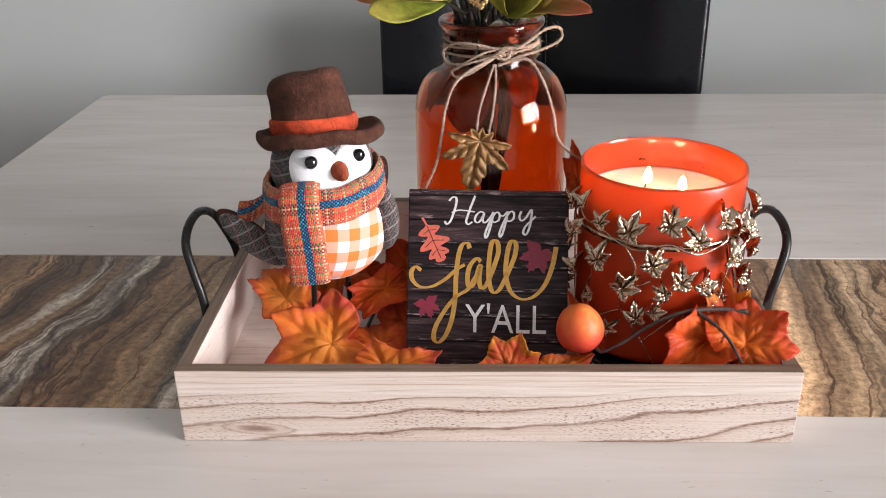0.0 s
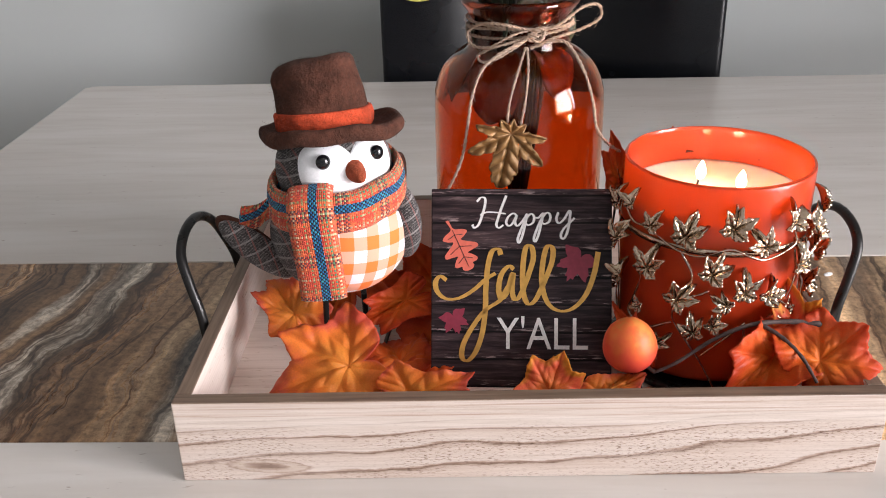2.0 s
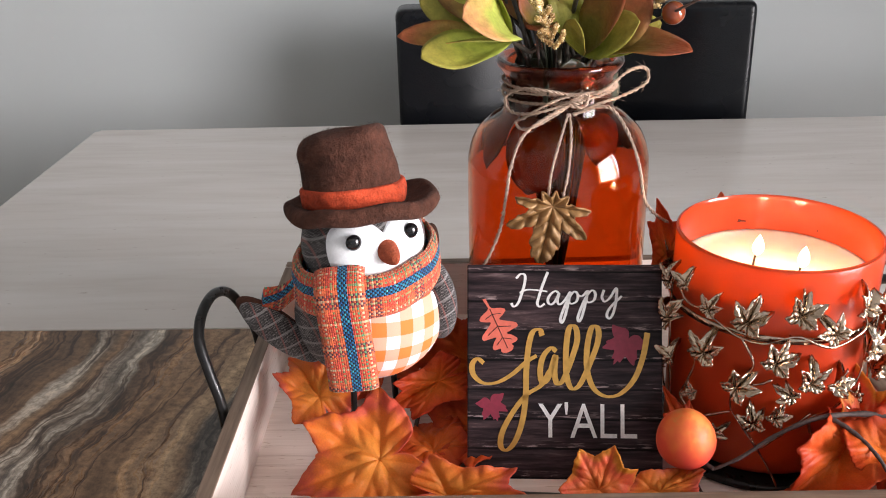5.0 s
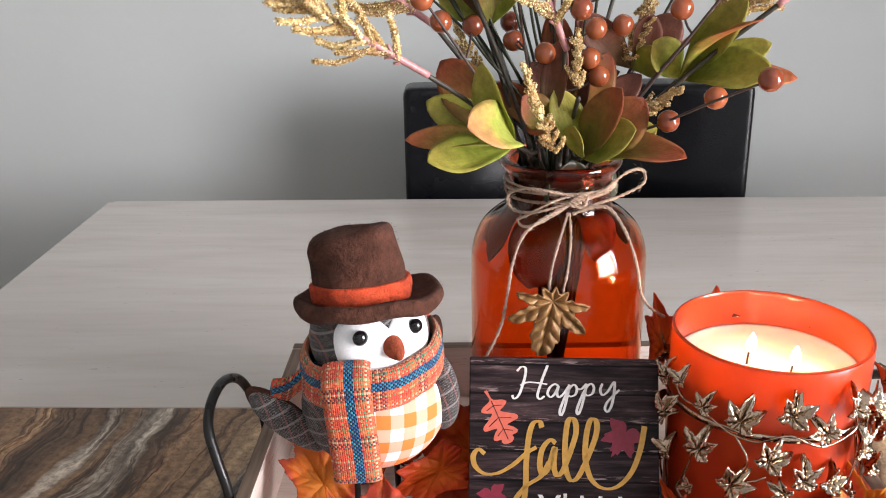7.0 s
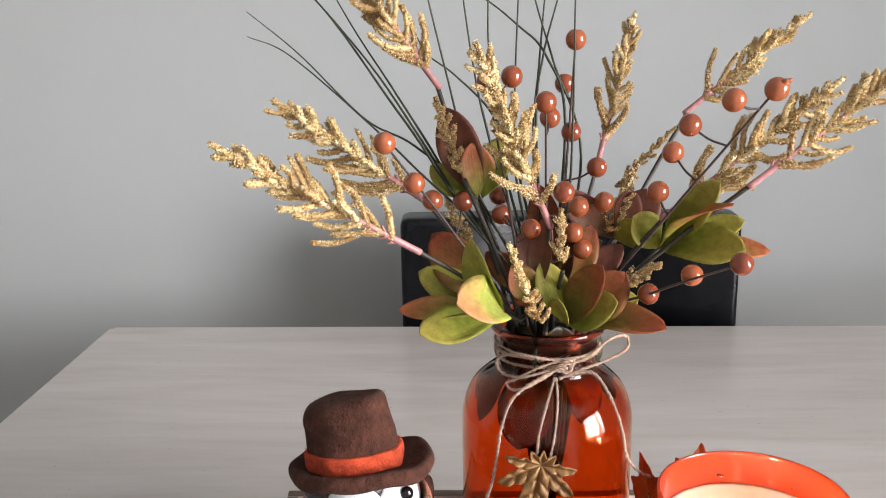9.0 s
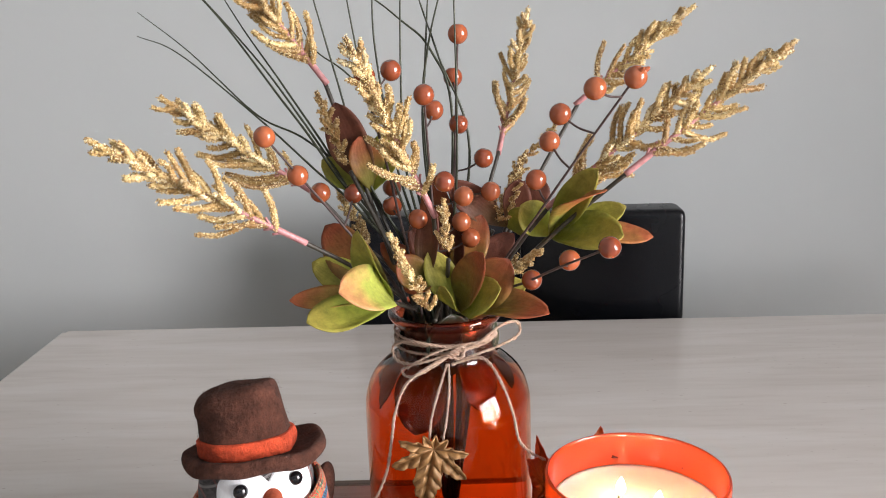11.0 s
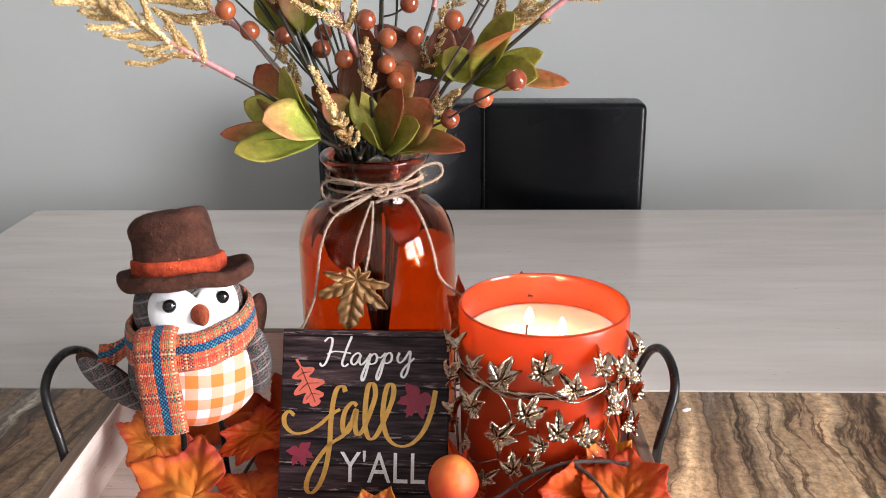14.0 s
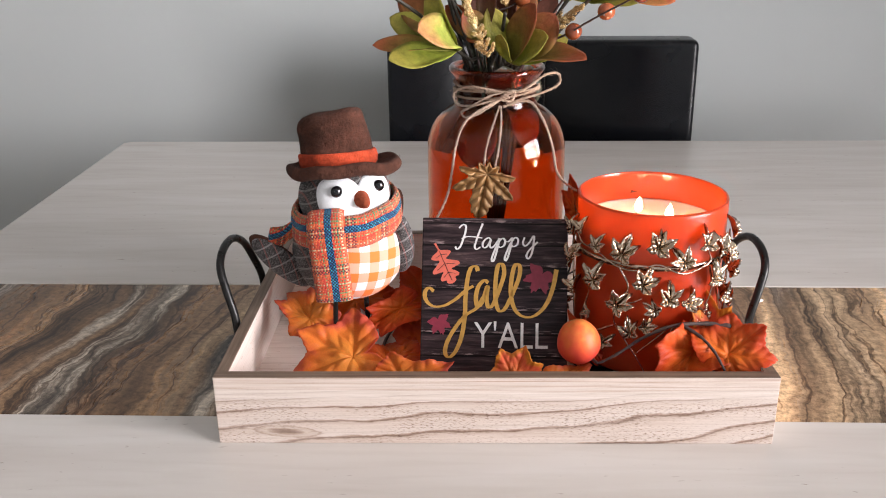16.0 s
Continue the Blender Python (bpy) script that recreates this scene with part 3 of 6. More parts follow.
def ellipsoid(bm, centre, radii, u=32, v=20, mat=0, turn=None, dent=None):
    made = bmesh.ops.create_uvsphere(bm, u_segments=u, v_segments=v, radius=1.0)["verts"]
    for q in made:
        p = Vector((q.co.x * radii[0], q.co.y * radii[1], q.co.z * radii[2]))
        if dent:
            p = dent(p)
        if turn:
            p = turn @ p
        q.co = p + Vector(centre)
    for f in {f for q in made for f in q.link_faces}:
        f.material_index = mat
    return made


# ---- room ----
def wall(name, m, length, height, thick, holes, label):
    """A wall along local x from 0 to length, with openings (x0, x1, z0, z1)."""
    bm, xs = bmesh.new(), 0.0
    for x0, x1, z0, z1 in holes:
        box(bm, xs, x0, 0, thick, 0, height)
        box(bm, x0, x1, 0, thick, 0, z0)
        box(bm, x0, x1, 0, thick, z1, height)
        xs = x1
    box(bm, xs, length, 0, thick, 0, height)
    bmesh.ops.remove_doubles(bm, verts=bm.verts, dist=1e-5)
    ob = part(name, bm, M_WALL, None, smooth=False, m=m)
    return tagged(ob, label, "wall", kind="structure")


X0, X1, Y0, Y1, Z0, Z1 = -3.9, 2.6, -2.6, 1.13, -0.75, 1.78
WT = 0.14
wall("wall_north", pose(X0 - WT, Y1, Z0), X1 - X0 + 2 * WT, Z1 - Z0, WT, [], "smooth matt grey painted wall behind the chair")
wall("wall_south", pose(X1 + WT, Y0, Z0, 0, 0, 180), X1 - X0 + 2 * WT, Z1 - Z0, WT, [(1.64, 3.54, 1.0, 2.2)], "matt grey painted wall with a wide window")
wall("wall_east", pose(X1, Y1, Z0, 0, 0, -90), Y1 - Y0, Z1 - Z0, WT, [(1.66, 3.36, 0.53, 2.23)], "matt grey painted wall with a window")
wall("wall_west", pose(X0, Y0, Z0, 0, 0, 90), Y1 - Y0, Z1 - Z0, WT, [], "plain matt grey painted wall")
tagged(part("floor", boxed(X0 - WT, X1 + WT, Y0 - WT, Y1 + WT, Z0 - 0.1, Z0), M_FLOOR, smooth=False), "brown wooden floor under the table", "floor", kind="structure")
tagged(part("ceiling", boxed(X0 - WT, X1 + WT, Y0 - WT, Y1 + WT, Z1, Z1 + 0.1), M_CEIL, smooth=False), "plain white painted ceiling", "ceiling", kind="structure")


def window(name, m, width, height, label):
    """Frame, sill and two panes; local x across, y outwards, z up from the opening's lower edge."""
    w = thing(name, m, label, "window", kind="structure")
    bm = bmesh.new()
    t = 0.05
    for x in (0.0, width / 2 - t / 2, width - t):
        box(bm, x, x + t, 0.05, 0.11, 0.0, height)
    for z in (0.0, height - t):
        for x in (t, width / 2 + t / 2):
            box(bm, x, x + width / 2 - 1.5 * t, 0.052, 0.108, z, z + t)
    part("window_frame", bm, M_TRIM, w, smooth=False)
    part("window_sill", boxed(-0.04, width + 0.04, -0.05, 0.05, -0.025, -0.001), M_TRIM, w, smooth=False, bevel=0.004)
    for x in (t, width / 2 + t / 2):
        pane = part("pane", boxed(x, x + width / 2 - 1.5 * t, 0.078, 0.082, t, height - t), M_PANE, w, smooth=False)
        pane.visible_shadow = False


window("window_1", pose(X1, -0.53, -0.22, 0, 0, -90), 1.70, 1.70, "white framed two-pane window letting in daylight")
window("window_2", pose(1.10, Y0, 0.25, 0, 0, 180), 1.90, 1.20, "wide white framed window letting in daylight")


# ---- table ----
TX0, TX1, TY0, TY1 = -0.587, 0.98, -0.545, 0.862
table = thing("dining_table", pose(0, 0, 0, 0, 0, -0.9), "cream travertine dining table with a brown stone inlay strip", "table")


def slab(name, y0, y1, mat, label, drop=0.0, round_at=None):
    bm = boxed(TX0, TX1, y0, y1, -0.045, drop)
    if round_at:
        es = [e for e in bm.edges if abs(e.verts[0].co.z - e.verts[1].co.z) > 0.01 and abs(e.verts[0].co.y - round_at) < 1e-4]
        bmesh.ops.bevel(bm, geom=es, offset=0.006, segments=4, affect="EDGES")
    ob = part(name, bm, mat, table, label, smooth=False, bevel=0.0012)
    return ob


slab("tabletop", 0.2855, TY1, M_TRAV, "cream travertine slab with faint streaks", 0.0, TY1)
slab("inlay", 0.0345, 0.285, M_STONE, "brown veined stone strip", -0.0004)
slab("tabletop", TY0, 0.034, M_TRAV, "cream travertine slab with faint streaks", 0.0, TY0)
part("apron", boxed(TX0 + 0.10, TX1 - 0.10, TY0 + 0.12, TY1 - 0.12, -0.12, -0.046), M_TRAV, table, smooth=False, bevel=0.004)
for x in (TX0 + 0.25, TX1 - 0.43):
    part("leg", boxed(x, x + 0.18, 0.0, 0.34, Z0, -0.121), M_TRAV, table, smooth=False, bevel=0.008)


# ---- chair ----
def dining_chair():
    c = thing("dining_chair", pose(0.105, 0.922, Z0, 0, 0, 0), "black leather dining chair with a stitched tall back", "chair")

    def pad(x0, x1, y0, y1, z0, z1, r, bow=0.0):
        bm = boxed(x0, x1, y0, y1, z0, z1)
        bmesh.ops.bevel(bm, geom=[e for e in bm.edges if min(abs(v.co.x) for v in e.verts) > 0.003 or abs(e.verts[0].co.x - e.verts[1].co.x) > 0.01], offset=r, segments=5, affect="EDGES", profile=0.6)
        for v in bm.verts:
            v.co.y += bow * (v.co.z - z0) + 0.006 * math.cos(v.co.x * 9)
        return bm
    half = 0.2500
    part("backrest", pad(-half, -0.0004, -0.022, 0.040, 0.42, 0.900, 0.013, 0.02), M_LEATHER, c, "black leather back panel")
    right = part("backrest", pad(0.0004, half, -0.022, 0.040, 0.42, 0.900, 0.013, 0.02), M_LEATHER, c, "black leather back panel")
    bm = bmesh.new()
    for k in range(62):
        z = 0.44 + k * 0.0074
        box(bm, 0.0045, 0.0056, -0.0168 + 0.02 * (z - 0.42), -0.0148 + 0.02 * (z - 0.42), z, z + 0.0045)
    part("stitching", bm, M_STEM, right, "seam of dark thread", smooth=False)
    part("seat", pad(-0.235, 0.235, -0.44, -0.024, 0.40, 0.48, 0.02), M_LEATHER, c, "padded black leather seat")
    for x in (-0.21, 0.17):
        for y in (-0.42, -0.01):
            bm = boxed(x, x + 0.04, y, y + 0.04, 0.0, 0.41)
            for v in bm.verts:
                if v.co.z < 0.1:
                    v.co.x += 0.006 if x < 0 else -0.006
            part("leg", bm, M_STEM, c, "dark wooden leg", smooth=False, bevel=0.003)


dining_chair()


# ---- tray ----
TW, TD, TH, TT = 0.400, 0.300, 0.0545, 0.0095
tray = thing("wooden_tray", pose(0, 0, 0), "pale grained wooden tray with black iron handles", "tray")


def board(name, length, height, thick, m, mat, rim=True, label=""):
    """A board along local x, its top edge stained brown."""
    bm = boxed(-length / 2, length / 2, -thick / 2, thick / 2, 0, height)
    for f in bm.faces:
        f.normal_update()
        if rim and f.normal.z > 0.9 or rim and f.calc_center_median().z > height - 1e-4:
            f.material_index = 1
    return part(name, bm, [mat, M_RIM], tray, label, smooth=False, m=m, bevel=0.0008)


board("front_board", TW, TH, TT, pose(0, TT / 2, 0), M_WOOD, label="pale board with flowing brown grain")
board("back_board", TW, TH, TT, pose(0, TD - TT / 2, 0), M_WOOD_SIDE)
for s in (-1, 1):
    board("side_board", TD - 2 * TT - 0.0004, TH - 0.0004, TT, pose(s * (TW / 2 - TT / 2), TD / 2, 0, 0, 0, 90), M_WOOD_SIDE)
part("bottom_board", boxed(-TW / 2 + TT, TW / 2 - TT, TT, TD - TT, 0.0015, 0.0085), M_WOOD_FLOOR, tray, "pale wooden bottom", smooth=False)
for s in (-1, 1):
    bm = bmesh.new()
    x = s * TW / 2
    pts = curve([(x + s * 0.0036, 0.094, 0.028), (x + s * 0.0052, 0.094, 0.056), (x + s * 0.0110, 0.098, 0.077), (x + s * 0.0165, 0.106, 0.094), (x + s * 0.0175, 0.123, 0.1035), (x + s * 0.0155, 0.146, 0.1045),
                 (x + s * 0.0130, 0.171, 0.092), (x + s * 0.0095, 0.187, 0.071), (x + s * 0.0055, 0.196, 0.050), (x + s * 0.0036, 0.197, 0.028)], 7)
    tube(bm, pts, 0.0033, 12)
    part("handle", bm, M_IRON, tray, "bent black iron handle")


# ---- amber vase with twine bow and leaf charm ----
VX, VY, VR = 0.007, 0.211, 0.0600
FLOOR = 0.0085
vase = thing("glass_vase", pose(VX, VY, FLOOR), "amber orange glass bottle vase tied with jute twine", "vase")
outer = smooth_profile([(0.050, 0.0), (0.0575, 0.004), (VR, 0.012), (VR, 0.04), (VR, 0.09), (VR, 0.150), (0.0585, 0.167), (0.0530, 0.180), (0.0440, 0.189), (0.0362, 0.1945),
                        (0.0345, 0.2000), (0.0342, 0.210), (0.0347, 0.216), (0.0385, 0.2215), (0.0405, 0.2245), (0.0400, 0.2275), (0.0375, 0.2285)], 4)
inner = smooth_profile([(0.0335, 0.2265), (0.0318, 0.220), (0.0314, 0.205), (0.0325, 0.197), (0.0425, 0.186), (0.0510, 0.177), (0.0560, 0.165), (0.0574, 0.150), (0.0574, 0.09), (0.0574, 0.02), (0.0550, 0.011), (0.048, 0.007)], 4)
bm = bmesh.new()
lathe(bm, [(0.0, 0.001)] + outer + inner + [(0.0, 0.006)], 96)
bmesh.ops.recalc_face_normals(bm, faces=bm.faces)
for face in bm.faces:
    face.material_index = int(face.calc_center_median().z > 0.1965)
part("glass_body", bm, [M_AMBER, M_NECK], vase, "clear amber orange glass")


def twine_line(pts, r=0.0011, steps=10):
    """Two plies wound round one another, with loose fibres."""
    rough = curve(pts, steps)
    line, step = [rough[0]], 0.00055
    for a, b in zip(rough, rough[1:]):
        n = max(1, int((b - a).length / step + 0.5))
        line += [a.lerp(b, (k + 1) / n) for k in range(n)]
    bm, n = bmesh.new(), len(line)
    lump = [1 + 0.35 * noise.noise(p * 240) for p in line]
    for ply in (0.0, math.pi):
        side, path = None, []
        for i, p in enumerate(line):
            d = (line[min(i + 1, n - 1)] - line[max(i - 1, 0)]).normalized()
            side = d.orthogonal().normalized() if side is None else (side - d * side.dot(d)).normalized()
            a = ply + 2 * math.pi * i * step / 0.0078 + 1.4 * noise.noise(p * 90)
            path.append(p + (side * math.cos(a) + d.cross(side) * math.sin(a)) * r * 0.46 * lump[i])
        tube(bm, path, lambda q: r * 0.56 * lump[min(n - 1, int(q * (n - 1)))], 6)
    for i in range(4, n - 4, 3):
        for _ in range(random.choice((0, 1, 1, 2, 3))):
            d = Vector((random.uniform(-1, 1), random.uniform(-1, 1), random.uniform(-1, 1))).normalized()
            e = (line[i + 1] - line[i - 1]).normalized() * random.choice((-1, 1, 1))
            a, l = line[i] + d * r * 0.8, r * random.uniform(1.2, 3.6)
            side = e.cross(d) * random.uniform(-0.5, 0.5)
            tube(bm, [a, a + (d * 0.35 + e * 0.8) * l * 0.5, a + (d * 0.8 + e * 1.1 + side) * l], 0.00007, 3)
    return bm


neck = []
for k in range(3 * 16 + 1):
    a = math.pi * 2 * k / 16
    neck.append((0.0362 * math.cos(a), 0.0362 * math.sin(a), 0.205 + 0.0028 * (k / 16) + 0.002 * math.sin(a * 1.3)))
part("twine_wrap", twine_line(neck, 0.0011, 3), M_JUTE, vase, "jute twine wound round the neck")
f = -0.0395
part("twine_loop", twine_line([(0.008, f, 0.211), (-0.012, f - 0.004, 0.2165), (-0.027, f + 0.002, 0.2165), (-0.036, f + 0.010, 0.210), (-0.033, f + 0.006, 0.2015), (-0.018, f - 0.004, 0.203), (0.006, f - 0.002, 0.209)]), M_JUTE, vase, "loop of the twine bow")
part("twine_loop", twine_line([(0.006, f, 0.210), (0.022, f - 0.003, 0.216), (0.038, f + 0.006, 0.225), (0.049, f + 0.012, 0.225), (0.050, f + 0.010, 0.217), (0.036, f + 0.004, 0.211), (0.018, f - 0.003, 0.207), (0.004, f - 0.003, 0.201)]), M_JUTE, vase, "loop of the twine bow")
part("twine_loop", twine_line([(0.004, f - 0.002, 0.213), (-0.010, f - 0.004, 0.209), (-0.024, f - 0.001, 0.200), (-0.030, f + 0.004, 0.1955), (-0.026, f + 0.001, 0.1915), (-0.014, f - 0.004, 0.197), (0.010, f - 0.004, 0.213)], 0.0010), M_JUTE, vase, "small loop of the twine bow")
part("twine_knot", twine_line([(-0.002, f - 0.002, 0.204), (0.006, f - 0.004, 0.212), (0.013, f - 0.002, 0.213), (0.010, f - 0.004, 0.206), (0.001, f - 0.004, 0.208), (0.009, f - 0.005, 0.209)], 0.0013), M_JUTE, vase, "knot of the twine bow")
part("twine_end", twine_line([(0.008, f - 0.003, 0.210), (-0.008, f - 0.006, 0.203), (-0.026, f - 0.012, 0.192), (-0.034, f - 0.018, 0.175), (-0.037, f - 0.021, 0.158), (-0.041, f - 0.022, 0.135), (-0.048, f - 0.024, 0.118), (-0.057, f - 0.026, 0.104)]), M_JUTE, vase, "loose end of jute twine")
part("twine_end", twine_line([(0.004, f - 0.003, 0.201), (0.020, f - 0.004, 0.206), (0.029, f - 0.006, 0.203), (0.038, f - 0.012, 0.188), (0.044, f - 0.015, 0.170), (0.048, f - 0.014, 0.150), (0.057, f - 0.008, 0.137), (0.068, f - 0.002, 0.128)]), M_JUTE, vase, "loose end of jute twine")
part("twine_strand", twine_line([(0.001, f - 0.004, 0.202), (-0.004, f - 0.013, 0.190), (-0.010, f - 0.022, 0.172), (-0.012, f - 0.0245, 0.157)], 0.0009), M_JUTE, vase, "strand that carries the charm")
strand = part("twine_strand", twine_line([(0.002, f - 0.004, 0.202), (0.002, f - 0.014, 0.190), (0.000, f - 0.022, 0.172), (-0.004, f - 0.0255, 0.152)], 0.0009), M_JUTE, vase, "strand that carries the charm")

# a maple outline in degrees from the tip and shares of its length
MAPLE = [(0, 1.0), (6, 0.84), (12, 0.88), (17, 0.72), (25, 0.62), (33, 0.74), (39, 0.84), (46, 0.99), (53, 0.82), (61, 0.82), (67, 0.66), (77, 0.56), (88, 0.68),
         (98, 0.76), (107, 0.88), (116, 0.70), (128, 0.60), (142, 0.55), (158, 0.42), (180, 0.12)]
LOBES = (0, 47, -47, 108, -108)


# the silk leaves: broad, with few points
SILK = [(0, 1.0), (7, 0.84), (14, 0.76), (19, 0.68), (27, 0.64), (36, 0.74), (45, 0.95), (53, 0.80), (60, 0.76), (68, 0.64), (80, 0.58), (92, 0.66), (105, 0.86), (115, 0.68), (132, 0.56), (156, 0.42), (180, 0.14)]
# the cast charm: long narrow lobes with blunt teeth
CHARM = [(0, 1.0), (6, 0.90), (12, 0.86), (15, 0.72), (21, 0.70), (25, 0.52), (34, 0.38), (43, 0.56), (49, 0.72), (55, 0.80), (62, 0.66), (68, 0.44), (78, 0.36), (86, 0.56), (93, 0.62), (100, 0.42), (114, 0.20), (126, 0.27),
         (134, 0.30), (146, 0.20), (165, 0.18), (180, 0.26)]
CHARM_LOBES = (0, 54, -54, 91, -91, 134, -134, 180)
# the stamped leaves of the sleeve: slim pointed lobes
STAMPED = [(0, 1.0), (6, 0.76), (11, 0.78), (18, 0.52), (28, 0.40), (36, 0.62), (42, 0.66), (48, 0.94), (55, 0.66), (62, 0.64), (72, 0.40), (86, 0.40), (98, 0.48), (106, 0.54), (115, 0.40), (134, 0.32), (158, 0.24), (180, 0.14)]


def maple_radius(deg, outline):
    d = abs((deg + 180) % 360 - 180)
    for (a, ra), (b, rb) in zip(outline, outline[1:]):
        if a <= d <= b:
            return ra + (rb - ra) * (d - a) / (b - a)
    return 0.1


def maple(size, fold=0.25, curl=0.3, wave=0.06, vein=0.02, rings=14, round_=132, seed=0, narrow=1.0, deep=1.0, outline=MAPLE, lobes=LOBES, crumple=0.0):
    """A maple leaf in the xy plane, tip towards +y, with raised panels between its veins."""
    rnd = random.Random(seed)
    ph = [rnd.uniform(0, 6.28) for _ in range(4)]
    jag = [1 + rnd.uniform(-0.018, 0.018) for _ in range(round_)]
    bm = bmesh.new()
    uv = bm.loops.layers.uv.new("UVMap")

    def place(k, j):
        deg = 360 * k / round_
        a = radians(deg)
        r = maple_radius(deg, outline) ** deep * jag[k % round_] * (0.92 + 0.08 * j / rings) * j / rings
        x, y = -math.sin(a) * r * narrow, math.cos(a) * r
        near = min(abs((deg - l + 180) % 360 - 180) for l in lobes)
        along, off = r * math.cos(radians(near)), r * math.sin(radians(near))
        puff = abs(math.sin(math.pi * (along - 0.9 * off) * 4.6)) ** 0.6
        h = vein * (0.35 + 0.9 * puff) * min(1.0, off / 0.07)
        h += wave * math.sin(2 * a + ph[0]) * r + wave * 0.7 * math.sin(5 * a + ph[1]) * r * r + wave * math.sin(3 * a + ph[2]) * r ** 2
        h += fold * abs(x) - curl * (x * x + y * y) * 0.5
        h += crumple * noise.noise(Vector((x * 3.1 + seed, y * 3.1, seed * 1.7)))
        return Vector((x, y, h)) * size
    centre = bm.verts.new((0, 0, 0))
    grid = [[bm.verts.new(place(k, j)) for k in range(round_)] for j in range(1, rings + 1)]
    for k in range(round_):
        fs = [bm.faces.new((centre, grid[0][k], grid[0][(k + 1) % round_]))]
        for j in range(rings - 1):
            fs.append(bm.faces.new((grid[j][k], grid[j + 1][k], grid[j + 1][(k + 1) % round_], grid[j][(k + 1) % round_])))
        for j, face in enumerate(fs):
            for l in face.loops:
                l[uv].uv = ((j + 0.5) / rings, k / round_)
    return bm


def thicken(ob, t):
    mod = ob.modifiers.new("thickness", "SOLIDIFY")
    mod.thickness, mod.offset = t, 0.0
    return ob


charm = part("leaf_charm", maple(0.0385, 0.05, 0.12, 0.03, 0.085, 24, 216, 4, 1.0, 1.0, CHARM, CHARM_LOBES), M_BRONZE, strand, "bronze coloured metal maple leaf charm", m=pose(-0.0095, f - 0.0268, 0.1515, 88, 0, 0) @ pose(0, 0, 0, 0, 0, 168))
thicken(charm, 0.0012)


# ---- candle in its metal leaf sleeve ----
CX, CY, CR, CT = 0.1275, 0.124, 0.0585, 0.1500
candle = thing("jar_candle", pose(CX, CY, FLOOR), "burning cream candle in an orange frosted glass jar", "candle")
top = CT - FLOOR
bm = bmesh.new()
lathe(bm, smooth_profile([(0.0, 0.006), (0.045, 0.006), (0.0555, 0.010), (0.0565, 0.020), (0.0572, 0.060), (0.0582, 0.110), (0.0584, top - 0.003), (0.0572, top), (0.0558, top - 0.002),
                          (0.0548, 0.110), (0.0540, 0.060), (0.0532, 0.022), (0.050, 0.0125), (0.0, 0.012)], 4), 96)
bmesh.ops.recalc_face_normals(bm, faces=bm.faces)
for face in bm.faces:
    c = face.calc_center_median()
    face.material_index = int(c.z > 0.011 and face.normal.x * c.x + face.normal.y * c.y < 0)
part("jar", bm, [M_JAR, M_JAR_IN], candle, "orange frosted glass jar")
WAX = 0.1265 - FLOOR
bm = bmesh.new()
lathe(bm, [(0.0, 0.0135), (0.049, 0.0140), (0.0528, 0.024), (0.0536, 0.060), (0.0545, WAX + 0.0012), (0.0530, WAX + 0.0003), (0.045, WAX - 0.0008), (0.03, WAX - 0.0016), (0.0, WAX - 0.0018)], 80)
part("wax", bm, M_WAX, candle, "melting cream wax")
for wx, wy in ((-0.0115, 0.003), (0.0090, -0.0150)):
    bm = bmesh.new()
    tube(bm, curve([(wx, wy, WAX - 0.003), (wx + 0.0004, wy, WAX + 0.004), (wx + 0.0014, wy, WAX + 0.0085)], 5), 0.0007, 7)
    wick = part("wick", bm, M_STEM, candle, "charred black wick")
    bm = bmesh.new()
    lathe(bm, smooth_profile([(0.0, 0.0), (0.0021, 0.0018), (0.0032, 0.0046), (0.0029, 0.0074), (0.0016, 0.0108), (0.0, 0.0134)], 4), 20)
    part("flame", bm, M_FLAME, wick, "small yellow candle flame", m=pose(wx + 0.0016, wy, WAX + 0.0062, 0, 3, 0))
    point_lamp("flame_light", (CX + wx + 0.0016, CY + wy, FLOOR + WAX + 0.019), 0.14, (1.0, 0.70, 0.42), 0.004)

sleeve = thing("candle_sleeve", pose(CX, CY, FLOOR), "openwork metal candle sleeve of shiny champagne leaves", "candle holder")
SR = 0.0618


def on_jar(deg, z, out=0.0):
    a = radians(deg - 90)
    return Vector(((SR + out) * math.cos(a), (SR + out) * math.sin(a), z - FLOOR))


